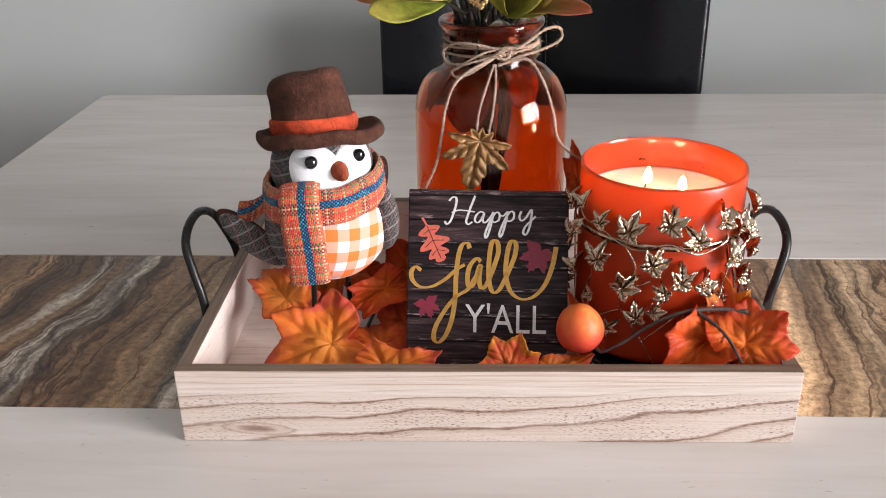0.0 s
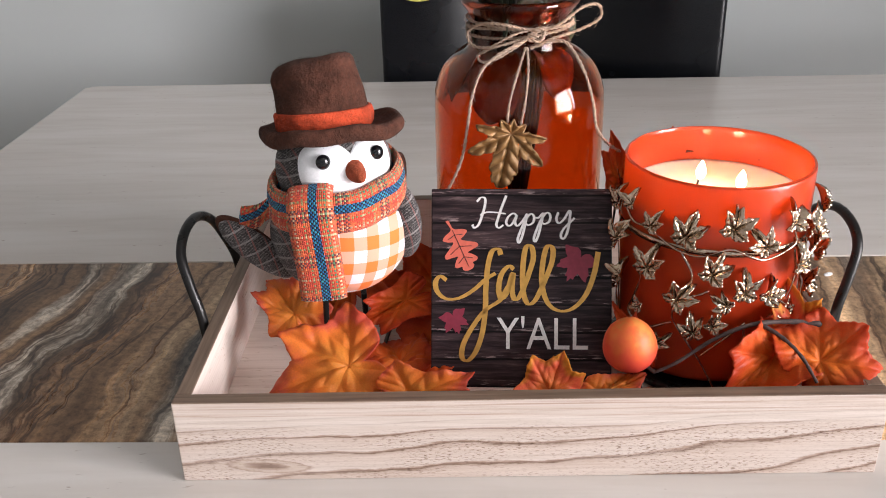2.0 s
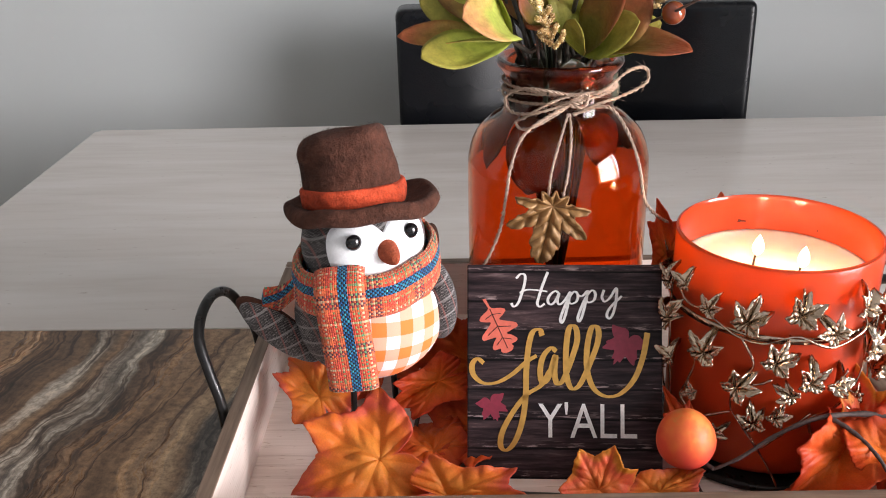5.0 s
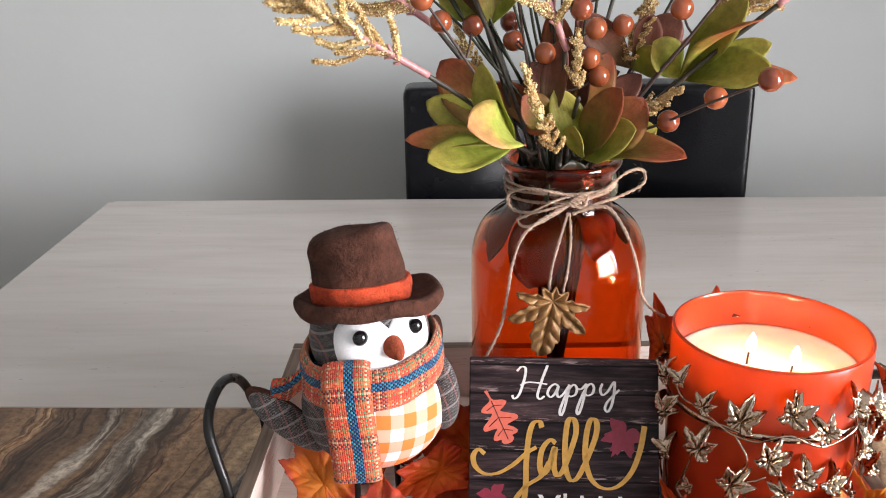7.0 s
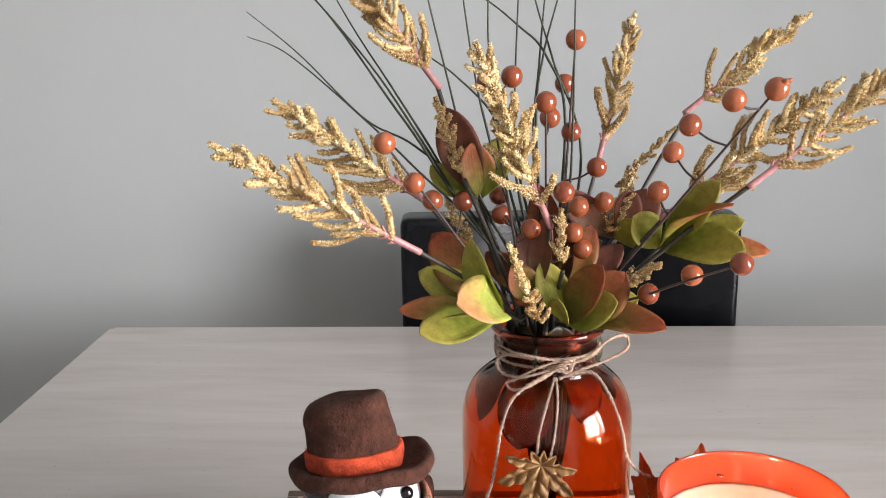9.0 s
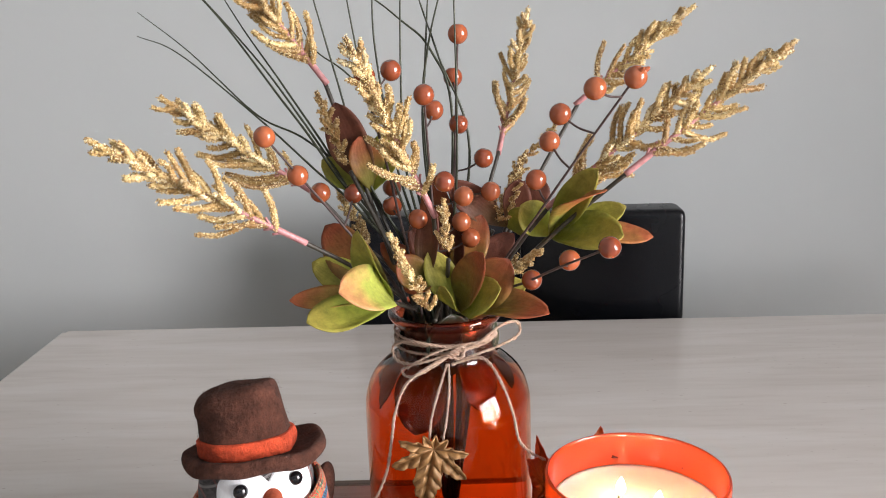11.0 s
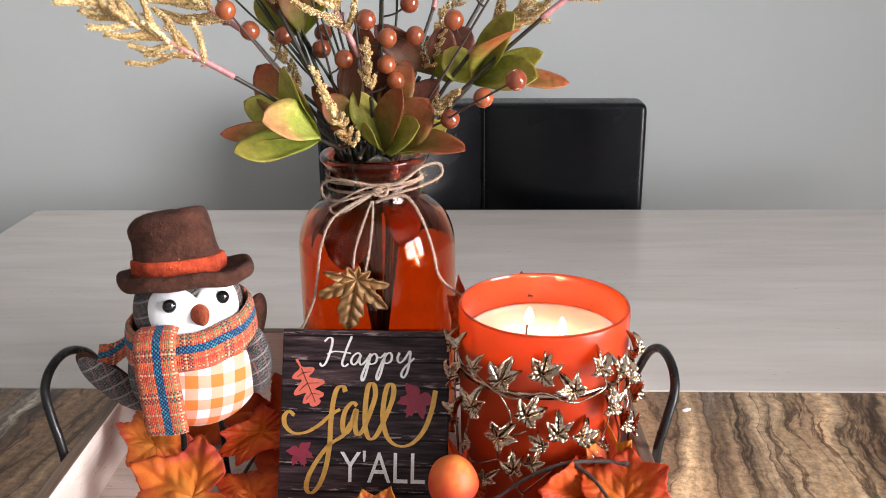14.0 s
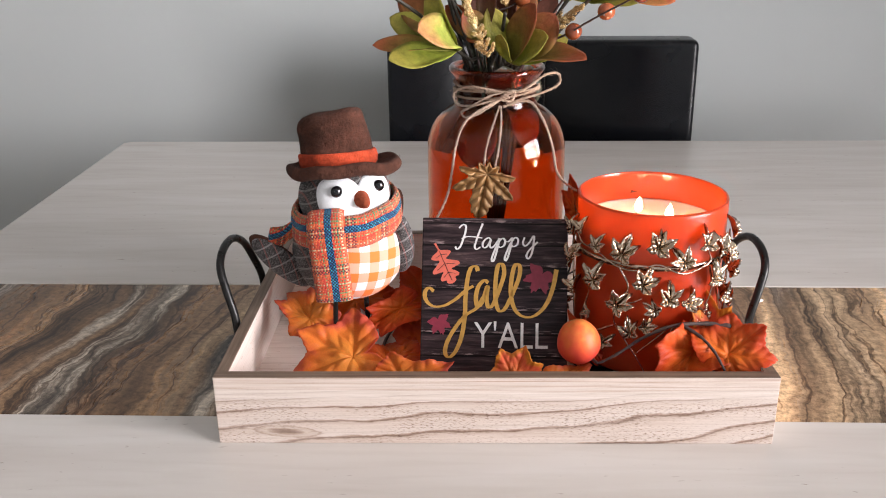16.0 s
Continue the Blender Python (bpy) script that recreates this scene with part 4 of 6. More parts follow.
bm = bmesh.new()
lathe(bm, [(0.0, 0.0), (0.060, 0.0), (0.0635, 0.0015), (0.0640, 0.004), (0.0625, 0.0055), (0.0600, 0.0050), (0.0, 0.0050)], 72)
part("base_plate", bm, M_IRON, sleeve, "dark round metal base")
bm = bmesh.new()
lathe(bm, [(0.0594, 0.0995), (0.0600, 0.0995), (0.0600, 0.1035), (0.0594, 0.1035), (0.0594, 0.0995)], 72)
part("band", bm, M_CHAMP, sleeve, "thin flat metal band")
SPOTS = [(-64, .130, .85, 15), (-49, .121, .85, -20), (-29, .120, 1.25, -14), (-6, .128, 1.3, -18), (13, .116, 1.15, 38), (28, .128, 1.1, -6), (43, .121, 1.15, 12), (-49, .093, 1.3, -10), (-14, .098, 1.2, -24),
         (-31, .078, 1.25, -38), (4, .086, 1.15, -4), (-4, .078, .8, 66), (17, .083, 1.15, -42), (38, .098, 1.3, -8), (-20, .057, .95, 18), (-11, .063, .85, -34), (-53, .064, .7, 70), (54, .112, 1.2, 10), (50, .080, 1.2, -30),
         (33, .068, 1.0, 44), (64, .128, 1.0, 6), (66, .094, 1.2, -16), (-80, .124, 1.0, 5), (-78, .100, 1.1, -15), (-70, .078, 1.0, 30), (75, .062, 1.1, -40), (24, .045, .9, -60), (-40, .044, .8, -50)]
for k in range(14):
    SPOTS.append((95 + k * 12.5, 0.045 + 0.085 * ((k * 0.618) % 1.0), 1.1, (k * 67) % 140 - 70))
shapes = []
for k in range(3):
    shape = maple(0.0148, 0.62, 0.70, 0.20, 0.11, 9, 96, 20 + k, 0.80, 0.85, STAMPED)
    mesh = bpy.data.meshes.new("metal_leaf")
    shape.to_mesh(mesh)
    shape.free()
    mesh.materials.append(M_CHAMP)
    mesh.shade_smooth()
    shapes.append(mesh)
for i, (deg, z, size, tilt) in enumerate(SPOTS):
    ob = new("metal_leaf", shapes[i % 3])
    ob.parent = sleeve
    ob.matrix_basis = Matrix.Translation(on_jar(deg, z, 0.0020)) @ pose(0, 0, 0, 0, 0, deg) @ pose(0, 0, 0, 90, 0, 0) @ pose(0, 0, 0, -8, 0, tilt) @ Matrix.Diagonal((size, size, size, 1))
    thicken(ob, 0.0007)
    ob["label"] = "shiny embossed metal leaf"


def vine(stops):
    pts = [on_jar(d, z) for d, z in stops]
    bm = bmesh.new()
    tube(bm, curve(pts, 10), lambda q: 0.00070 + 0.00018 * math.sin(q * 23), 7)
    part("vine", bm, M_CHAMP, sleeve, "thin metal vine")


vine([(-80, .128), (-66, .118), (-53, .118), (-40, .112), (-32, .109), (-20, .108), (-5, .114), (8, .108), (16, .106), (28, .109), (36, .113), (33, .122)])
vine([(-32, .110), (-24, .094), (-30, .080), (-33, .064), (-24, .050), (-15, .036), (-6, .018), (-2, .006)])
vine([(-59, .095), (-56, .083), (-60, .068), (-64, .055), (-50, .050), (-33, .060)])
vine([(-30, .078), (-20, .082), (-14, .086)])
vine([(36, .108), (40, .090), (34, .075), (20, .064), (8, .060), (14, .040), (24, .022), (30, .006)])
vine([(49, .118), (46, .090), (52, .070), (46, .045), (40, .030), (50, .006)])
vine([(46, .095), (60, .084), (70, .104), (63, .130)])
vine([(8, .064), (-4, .052), (-15, .040)])
vine([(-80, .128), (-82, .112), (-78, .074), (-72, .040), (-76, .006)])
vine([(70, .104), (75, .062), (84, .030), (80, .006)])
for k in range(5):
    d = 100 + k * 32
    vine([(d, .130), (d + 8, .100), (d - 6, .070), (d + 10, .040), (d, .006)])


# ---- sign ----
SW, SH, ST = 0.1175, 0.1300, 0.0130
sign = thing("wooden_sign", pose(0.0015, 0.0775, FLOOR + 0.0002, -25.5, 0, -2.6), "dark wooden block sign with a fall greeting", "sign")
bm = boxed(-SW / 2, SW / 2, 0, ST, 0, SH)
part("board", bm, M_PLANK, sign, "dark weathered plank print", smooth=False, bevel=0.0008)


def sx(px, py):
    """Layout units of the lettering, to the face of the sign."""
    return ((px - 745) / 447 - 0.5) * SW, SH - (py - 40) / 447 * SW


def stroke(bm, pts, thick, thin, lift):
    """A pen stroke: a flat band whose width follows its direction."""
    line = curve([(*sx(x, y), 0) for x, y in pts], 9)
    prev, n = None, len(line)
    for i, p in enumerate(line):
        d = (line[min(i + 1, n - 1)] - line[max(i - 1, 0)]).normalized()
        w = thin + (thick - thin) * abs(d.y) ** 1.5
        s = Vector((-d.y, d.x, 0)) * w / 2
        row = [bm.verts.new((q.x, -lift, q.y)) for q in (p + s, p - s)]
        if prev:
            bm.faces.new((prev[0], prev[1], row[1], row[0]))
        prev = row


def word(name, strokes, thick, thin, lift, mat, label):
    bm = bmesh.new()
    for k, pts in enumerate(strokes):
        stroke(bm, pts, thick, thin, lift + 0.00002 * k)
    bmesh.ops.recalc_face_normals(bm, faces=bm.faces)
    part(name, bm, mat, sign, label, smooth=False)


def moved(pts, dx, dy=0):
    return [(x + dx, y + dy) for x, y in pts]


P_STROKE = [(983, 102), (978, 128), (970, 160), (963, 174), (960, 164), (970, 136), (982, 112), (993, 102), (1000, 110), (997, 124), (986, 130), (979, 126)]
word("lettering_happy", [
    [(858, 72), (868, 62), (878, 64), (878, 82), (870, 110), (862, 130), (852, 137), (847, 129)],
    [(931, 57), (919, 88), (910, 116), (907, 130), (913, 137), (924, 130)],
    [(866, 105), (884, 98), (908, 99), (930, 102)],
    [(957, 106), (948, 101), (936, 110), (931, 124), (938, 132), (948, 124), (957, 106), (953, 122), (958, 132), (970, 122), (983, 102)],
    P_STROKE, moved(P_STROKE, 40, -3), [(1000, 110), (1010, 112), (1022, 100)],
    [(1060, 98), (1055, 114), (1061, 125), (1073, 116), (1088, 94), (1087, 122), (1081, 150), (1072, 164), (1066, 156), (1074, 138), (1100, 112)],
], 0.0017, 0.0009, 0.0003, M_INK_W, "white script lettering")
word("lettering_fall", [
    [(783, 268), (768, 258), (756, 272), (760, 296), (782, 314), (815, 312), (850, 292), (882, 264), (905, 250)],
    [(918, 204), (912, 190), (896, 196), (886, 232), (881, 290), (880, 340), (872, 400), (856, 446), (836, 468), (822, 458), (826, 426), (848, 384), (880, 342), (915, 318), (935, 285)],
    [(950, 240), (938, 232), (920, 252), (913, 285), (918, 312), (932, 300), (948, 250), (946, 288), (952, 314), (966, 305), (984, 262)],
    [(984, 262), (998, 214), (994, 184), (980, 186), (973, 230), (973, 290), (984, 324), (1002, 318), (1022, 280)],
    [(1022, 280), (1044, 222), (1046, 188), (1032, 184), (1022, 222), (1020, 276), (1034, 322), (1062, 342), (1096, 336), (1128, 302), (1148, 250), (1158, 196)],
], 0.0035, 0.0016, 0.0005, M_INK_G, "gold foil script lettering")


def caps(body, px, py, size, squeeze, mat, name, label):
    cu = bpy.data.curves.new(name, "FONT")
    cu.body, cu.size, cu.extrude, cu.offset = body, size, 0.0001, -0.00005
    cu.materials.append(mat)
    ob = new(name, cu)
    ob.parent = sign
    x, z = sx(px, py)
    ob.matrix_basis = pose(x, -0.0004, z, 90, 0, 0) @ Matrix.Diagonal((squeeze, 1, 1, 1))
    ob["label"] = label


caps("Y'ALL", 908, 438, 0.0300, 0.815, M_INK_W, "lettering_yall", "white capital lettering")
bm = maple(0.0165, 0, 0, 0, 0, 3, 120, 7, 0.95, 1.2)
part("maple_print", bm, M_INK_M, sign, "magenta printed maple leaf", smooth=False, m=pose(sx(1112, 215)[0], -0.00022, sx(1112, 215)[1], 90, -150, 0))
bm = maple(0.0120, 0, 0, 0, 0, 3, 120, 8, 0.95, 1.2)
part("maple_print", bm, M_INK_M, sign, "small magenta printed maple leaf", smooth=False, m=pose(sx(800, 360)[0], -0.00022, sx(800, 360)[1], 90, -200, 0))
# half an oak leaf from stalk to tip: shares of its length and width
OAK = [(0.0, 0.0), (0.06, 0.07), (0.12, 0.26), (0.19, 0.33), (0.26, 0.22), (0.31, 0.10), (0.40, 0.24), (0.50, 0.43), (0.585, 0.44), (0.61, 0.28), (0.63, 0.13), (0.70, 0.22), (0.80, 0.31), (0.855, 0.27), (0.87, 0.14),
       (0.93, 0.15), (0.985, 0.09), (1.0, 0.0)]
bm = bmesh.new()
half = curve([(w, 0, a) for a, w in OAK], 4)
OAK_L, OAK_W = 0.0300, 0.0250
rows = [[bm.verts.new((s * (max(p.x, 0.0) + 0.012) * OAK_W, 0, (0.5 - p.z) * OAK_L)) for s in (-1, 1)] for p in half]
for a, b in zip(rows, rows[1:]):
    bm.faces.new((a[0], a[1], b[1], b[0]))
stalk = [bm.verts.new(q) for q in ((-0.0006, 0.00002, 0.0140), (0.0006, 0.00002, 0.0140), (0.0002, 0.00002, 0.0205), (-0.0018, 0.00002, 0.0205))]
bm.faces.new(stalk)
OAK_AT = pose(sx(818, 190)[0], -0.00022, sx(818, 190)[1], 0, -24, 0)
part("oak_print", bm, M_INK_S, sign, "salmon printed oak leaf", smooth=False, m=OAK_AT)
bm = bmesh.new()
for a, b in (((0, 0.0135), (0.0003, -0.0125)), ((0, 0.0020), (0.0075, -0.0010)), ((0, 0.0020), (-0.0075, -0.0008)), ((0, -0.0055), (0.0050, -0.0085)), ((0, -0.0055), (-0.0050, -0.0083)), ((0, 0.0100), (0.0050, 0.0085)), ((0, 0.0100), (-0.0050, 0.0088))):
    tube(bm, [Vector((a[0], 0, a[1])), Vector((b[0], 0, b[1]))], 0.00024, 5)
part("oak_vein", bm, M_PLANK, sign, "dark veins of the oak print", m=OAK_AT @ pose(0, -0.00004, 0))


# ---- stuffed penguin: one mesh ----
def stuffed_penguin():
    slots = [M_TWEED, M_FLEECE, M_GING, M_HAT, M_BAND, M_BEAK, M_EYE, M_PLAID, M_IRON]
    bm = bmesh.new()
    uv = bm.loops.layers.uv.new("UVMap")
    ellipsoid(bm, (0, 0, 0.106), (0.0450, 0.0435, 0.041), 140, 90, 0)
    ellipsoid(bm, (0, 0.002, 0.150), (0.0365, 0.0362, 0.034), 150, 100, 0)

    def patch(centre, radii, cx, cz, reach, mat, puff):
        """A sewn cloth patch on the front of an ellipsoid; reach gives its outline from the top downwards."""
        half = [p.x for p in curve([(r, 0, 0) for r in reach], 8)]
        ring_of = half + half[-2:0:-1]
        n, rows = len(ring_of), 22
        grid = []
        for j in range(rows + 1):
            row = []
            for k in range(n):
                q = j / rows
                a, r = 2 * math.pi * k / n, ring_of[k] * q
                x, z = cx + r * math.sin(a), cz + r * math.cos(a)
                u = ((x - centre[0]) / radii[0]) ** 2 + ((z - centre[2]) / radii[2]) ** 2
                p = Vector((x, centre[1] - radii[1] * math.sqrt(max(0.0, 1 - u)), z))
                o = Vector(((p.x - centre[0]) / radii[0] ** 2, (p.y - centre[1]) / radii[1] ** 2, (p.z - centre[2]) / radii[2] ** 2)).normalized()
                row.append(bm.verts.new(p + o * (puff * (1 - q ** 9) - 0.0003 * q ** 9)))
            grid.append(row)
        for a, b in zip(grid, grid[1:]):
            for k in range(n):
                bm.faces.new((a[k], a[(k + 1) % n], b[(k + 1) % n], b[k])).material_index = mat
    patch((0, 0, 0.106), (0.0450, 0.0435, 0.041), 0.0065, 0.099, (0.030, 0.034, 0.0365, 0.0335, 0.0305), 2, 0.0011)
    patch((0, 0.002, 0.150), (0.0365, 0.0362, 0.034), 0.0, 0.1535, (0.0135, 0.0240, 0.0305, 0.0302, 0.0280, 0.027, 0.027), 1, 0.0013)
    for s in (-1, 1):
        ellipsoid(bm, (s * 0.0170, -0.0283, 0.1640), (0.0046, 0.0036, 0.0046), 20, 14, 6)
    # beak: a blunt cone
    made = set(bm.verts)
    lathe(bm, smooth_profile([(0.0066, -0.004), (0.0062, 0.003), (0.0048, 0.009), (0.0022, 0.0138), (0.0, 0.0148)], 3), 24, 5)
    for v in set(bm.verts) - made:
        v.co = Matrix.Rotation(radians(100), 4, "X") @ v.co + Vector((0.0005, -0.0310, 0.1575))
    # folded wings
    ellipsoid(bm, (0.0365, -0.013, 0.110), (0.0125, 0.0215, 0.0255), 32, 24, 0, Matrix.Rotation(radians(-25), 4, "X"))
    axis = Vector((-0.040, 0.018, 0.040)).normalized()
    q = axis.to_track_quat("X", "Z").to_matrix().to_4x4()
    ellipsoid(bm, (-0.054, 0.006, 0.101), (0.029, 0.0062, 0.0100), 32, 20, 0, q)
    ellipsoid(bm, (-0.0555, 0.0105, 0.104), (0.0280, 0.0058, 0.0098), 32, 20, 3, q)
    axis = Vector((0.022, 0.020, 0.040)).normalized()
    q = axis.to_track_quat("X", "Z").to_matrix().to_4x4()
    ellipsoid(bm, (0.046, 0.017, 0.121), (0.024, 0.0070, 0.0125), 28, 18, 3, q)

    def strip(centres, widths, depth, mat):
        """A thick woven strip: centre points, width vectors; uv in metres."""
        rows, run = [], 0.0
        for i, (c, w) in enumerate(zip(centres, widths)):
            if i:
                run += (c - centres[i - 1]).length
            d = (centres[min(i + 1, len(centres) - 1)] - centres[max(i - 1, 0)]).normalized()
            nrm = w.cross(d).normalized() * depth / 2
            cols = []
            for k in range(9):
                a = k / 8 - 0.5
                cols.append((c + w * a + nrm * (1 - (2 * a) ** 6), w.length * (a + 0.5)))
            for k in range(7, 0, -1):
                a = k / 8 - 0.5
                cols.append((c + w * a - nrm * (1 - (2 * a) ** 6), w.length * (a + 0.5)))
            rows.append([(bm.verts.new(p), u, run) for p, u in cols])
        n = len(rows[0])
        faces = []
        for a, b in zip(rows, rows[1:]):
            for k in range(n):
                faces.append(((a[k], a[(k + 1) % n], b[(k + 1) % n], b[k])))
        faces += [tuple(rows[0][::-1]), tuple(rows[-1])]
        for quad in faces:
            fc = bm.faces.new([t[0] for t in quad])
            fc.material_index = mat
            for l, t in zip(fc.loops, quad):
                l[uv].uv = (t[1], t[2])
    # scarf round the neck
    cs, ws = [], []
    for k in range(49):
        a = 2 * math.pi * k / 48
        x, y = 0.0412 * math.cos(a), 0.0400 * math.sin(a) + 0.0005
        cs.append(Vector((x, y, 0.1365 + 0.13 * x + 0.05 * y + 0.0006 * math.sin(9 * a))))
        ws.append(Vector((0.10 * math.cos(a), 0.10 * math.sin(a), -1)).normalized() * 0.0195)
    for k in range(49):
        ws[k] = -ws[k] * 1.0
    strip([c for c in cs], [w * 1.35 for w in ws], 0.0060, 7)
    # hanging end
    line = curve([(-0.0255, -0.0260, 0.1490), (-0.0300, -0.0360, 0.1440), (-0.0318, -0.0430, 0.131), (-0.0312, -0.0470, 0.112), (-0.0305, -0.0482, 0.098), (-0.0298, -0.0480, 0.0850)], 8)
    strip(line, [Vector((0.0265, -0.0150, 0.003)).normalized() * 0.0285 for _ in line], 0.0055, 7)
    # short end behind
    line = curve([(-0.0360, 0.004, 0.132), (-0.0450, 0.008, 0.1255), (-0.0530, 0.010, 0.1205), (-0.0620, 0.012, 0.1195)], 6)
    strip(line, [Vector((0.004, -0.006, 0.022)).normalized() * (0.017 + 0.008 * i / len(line)) for i, _ in enumerate(line)], 0.0060, 7)
    # hat, tipped back
    tip = Matrix.Translation((0.0010, 0.001, 0.1712)) @ Matrix.Rotation(radians(-11), 4, "X") @ Matrix.Rotation(radians(1.2), 4, "Y")
    first = set(bm.verts)
    lathe(bm, smooth_profile([(0.028, -0.0015), (0.038, -0.0028), (0.0425, -0.0024), (0.0450, 0.0015), (0.0442, 0.0060), (0.0410, 0.0072), (0.0365, 0.0055), (0.0300, 0.0042), (0.0235, 0.0040)], 4), 64, 3)
    brim = set(bm.verts) - first
    lathe(bm, smooth_profile([(0.0290, 0.003), (0.0284, 0.012), (0.0276, 0.025), (0.0266, 0.036), (0.0248, 0.0430), (0.0204, 0.0466), (0.012, 0.0474), (0.0, 0.0468)], 5), 64, 3)
    lathe(bm, smooth_profile([(0.0285, 0.0045), (0.0303, 0.0050), (0.0306, 0.0095), (0.0301, 0.0148), (0.0278, 0.0156)], 4), 64, 4)
    for v in set(bm.verts) - first:
        p = v.co.copy()
        a = math.atan2(p.y, p.x)
        r = math.hypot(p.x, p.y)
        if v in brim:
            s = max(0.0, (r - 0.030) / 0.018)
            p.z += s * (0.0016 * math.sin(3 * a + 0.8) + 0.0012 * math.sin(7 * a)) + 0.0007 * s * math.cos(2 * a)
            p.x, p.y = p.x * (1 + 0.012 * math.sin(5 * a)), p.y * (0.98 + 0.012 * math.sin(4 * a))
        else:
            n = noise.noise(p * 60) * 0.0028
            p.x, p.y = p.x * (1 + n / 0.03), p.y * (1 + n / 0.03)
            p.z += noise.noise(p * 40 + Vector((3, 1, 0))) * 0.0036 * (p.z > 0.03)
            p.x -= 0.15 * max(0, p.z - 0.01)
        if v not in brim:
            p.x -= 0.0035
            p.z += 0.10 * p.x * max(0.0, p.z - 0.02) / 0.022
        v.co = tip @ p
    # loose wool on the hat
    mid, rng = Vector((0.0, 0.003, 0.180)), random.Random(5)
    bm.verts.index_update()
    spots = [v.co.copy() for v in bm.verts if v not in first]
    for _ in range(1600):
        p = rng.choice(spots)
        o = (p - mid).normalized()
        w = Vector((rng.uniform(-1, 1), rng.uniform(-1, 1), rng.uniform(-1, 1)))
        e = (w - o * w.dot(o)).normalized()
        l = rng.uniform(0.0008, 0.0022)
        p = p + e * rng.uniform(0, 0.0015)
        tube(bm, [p, p + (o * 0.35 + e * 0.6) * l * 0.5, p + (o * rng.uniform(0.1, 0.5) + e) * l], 0.00005, 3, 3)
    # wire legs and feet
    for s in (-1, 1):
        tube(bm, curve([(s * 0.013, 0.0, 0.070), (s * 0.014, 0.001, 0.045), (s * 0.015, 0.0, 0.0112), (s * 0.016, -0.012, 0.0103), (s * 0.017, -0.024, 0.0103)], 6), 0.0021, 8, 8)
        for dx in (-0.010, 0.010):
            tube(bm, curve([(s * 0.015, 0.0, 0.0105), (s * 0.015 + dx * 0.6, -0.008, 0.0103), (s * 0.015 + dx, -0.020, 0.0103)], 5), 0.0019, 7, 8)
    bmesh.ops.recalc_face_normals(bm, faces=bm.faces)
    ob = part("stuffed_penguin", bm, slots, m=pose(-0.1145, 0.1197, 0, 0, 0, 27))
    tagged(ob, "plush penguin in a brown felt hat and plaid scarf", "plush toy")


stuffed_penguin()


# ---- leaf garland in the tray ----
garland = thing("leaf_garland", pose(0, 0, 0), "autumn garland of orange silk maple leaves with a gourd", "garland")


def garland_leaf(x, y, z, rx, ry, rz, size, mat, seed, label, fold=0.15, curl=0.35, wave=0.13, vein=0.045, narrow=1.0, deep=0.85):
    ob = part("leaf", maple(size, fold, curl, wave, vein, 20, 160, seed, narrow, deep, SILK, crumple=0.12), mat, garland, label, m=pose(x, y, z) @ pose(0, 0, 0, rx, ry, 0) @ pose(0, 0, 0, 0, 0, rz))
    return thicken(ob, 0.0005)


garland_leaf(-0.108, 0.064, 0.0350, 35, 6, 112, 0.054, M_MAPLE_O, 1, "broad orange maple leaf with red edges", 0.10, 0.25)
garland_leaf(-0.068, 0.045, 0.0240, 40, 5, -92, 0.055, M_MAPLE_O, 2, "folded orange maple leaf", 0.55, 0.10, 0.10, narrow=0.46, deep=0.95)
garland_leaf(0.016, 0.043, 0.0290, 62, 0, -20, 0.027, M_MAPLE_P, 3, "small coral and yellow maple leaf", 0.35, 0.3, 0.2, 0.04, 0.95, 0.75)
garland_leaf(0.050, 0.042, 0.0270, 22, -12, -78, 0.028, M_MAPLE_O, 4, "small orange maple leaf", 0.4, 0.2, narrow=0.5, deep=0.4)
garland_leaf(-0.151, 0.122, 0.0400, 34, 16, 40, 0.041, M_MAPLE_O, 5, "orange maple leaf against the tray side", 0.3, narrow=0.70)
garland_leaf(-0.074, 0.128, 0.0480, 58, 12, 128, 0.040, M_MAPLE_R, 6, "red orange maple leaf behind the penguin", 0.35, 0.3, narrow=0.50)
garland_leaf(-0.046, 0.112, 0.0190, 12, -6, 60, 0.042, M_MAPLE_R, 16, "shaded red leaf on the tray bottom beside the sign", 0.2, 0.2)
garland_leaf(-0.078, 0.100, 0.0150, 6, 4, 20, 0.034, M_MAPLE_R, 17, "shaded red leaf on the tray bottom beside the penguin", 0.2, 0.2)
garland_leaf(-0.120, 0.190, 0.0260, 35, 0, 30, 0.052, M_MAPLE_R, 7, "red maple leaf behind the penguin")
garland_leaf(-0.052, 0.180, 0.0280, 58, 0, 35, 0.046, M_MAPLE_R, 8, "dark red maple leaf behind the sign")
garland_leaf(0.172, 0.033, 0.0550, 46, -26, -74, 0.035, M_MAPLE_R, 9, "large red orange maple leaf standing up", 0.35, 0.6, 0.2, 0.05, deep=0.6)
garland_leaf(0.150, 0.046, 0.0500, 42, 10, 132, 0.044, M_MAPLE_R, 10, "folded red maple leaf", 0.6, 0.4, 0.2, 0.05, narrow=0.6, deep=0.55)
garland_leaf(0.168, 0.066, 0.0480, 76, 0, 6, 0.044, M_MAPLE_P, 11, "crumpled coral leaf beside the candle", 0.7, 0.2, 0.16, narrow=0.5)
garland_leaf(0.074, 0.168, 0.1160, 78, 0, 8, 0.036, M_MAPLE_R, 12, "orange leaf between the vase and the candle", 0.7, 0.3, narrow=0.42)
garland_leaf(0.110, 0.200, 0.1080, 80, 0, -14, 0.036, M_MAPLE_O, 13, "orange leaf behind the candle", 0.4, 0.3, narrow=0.8)
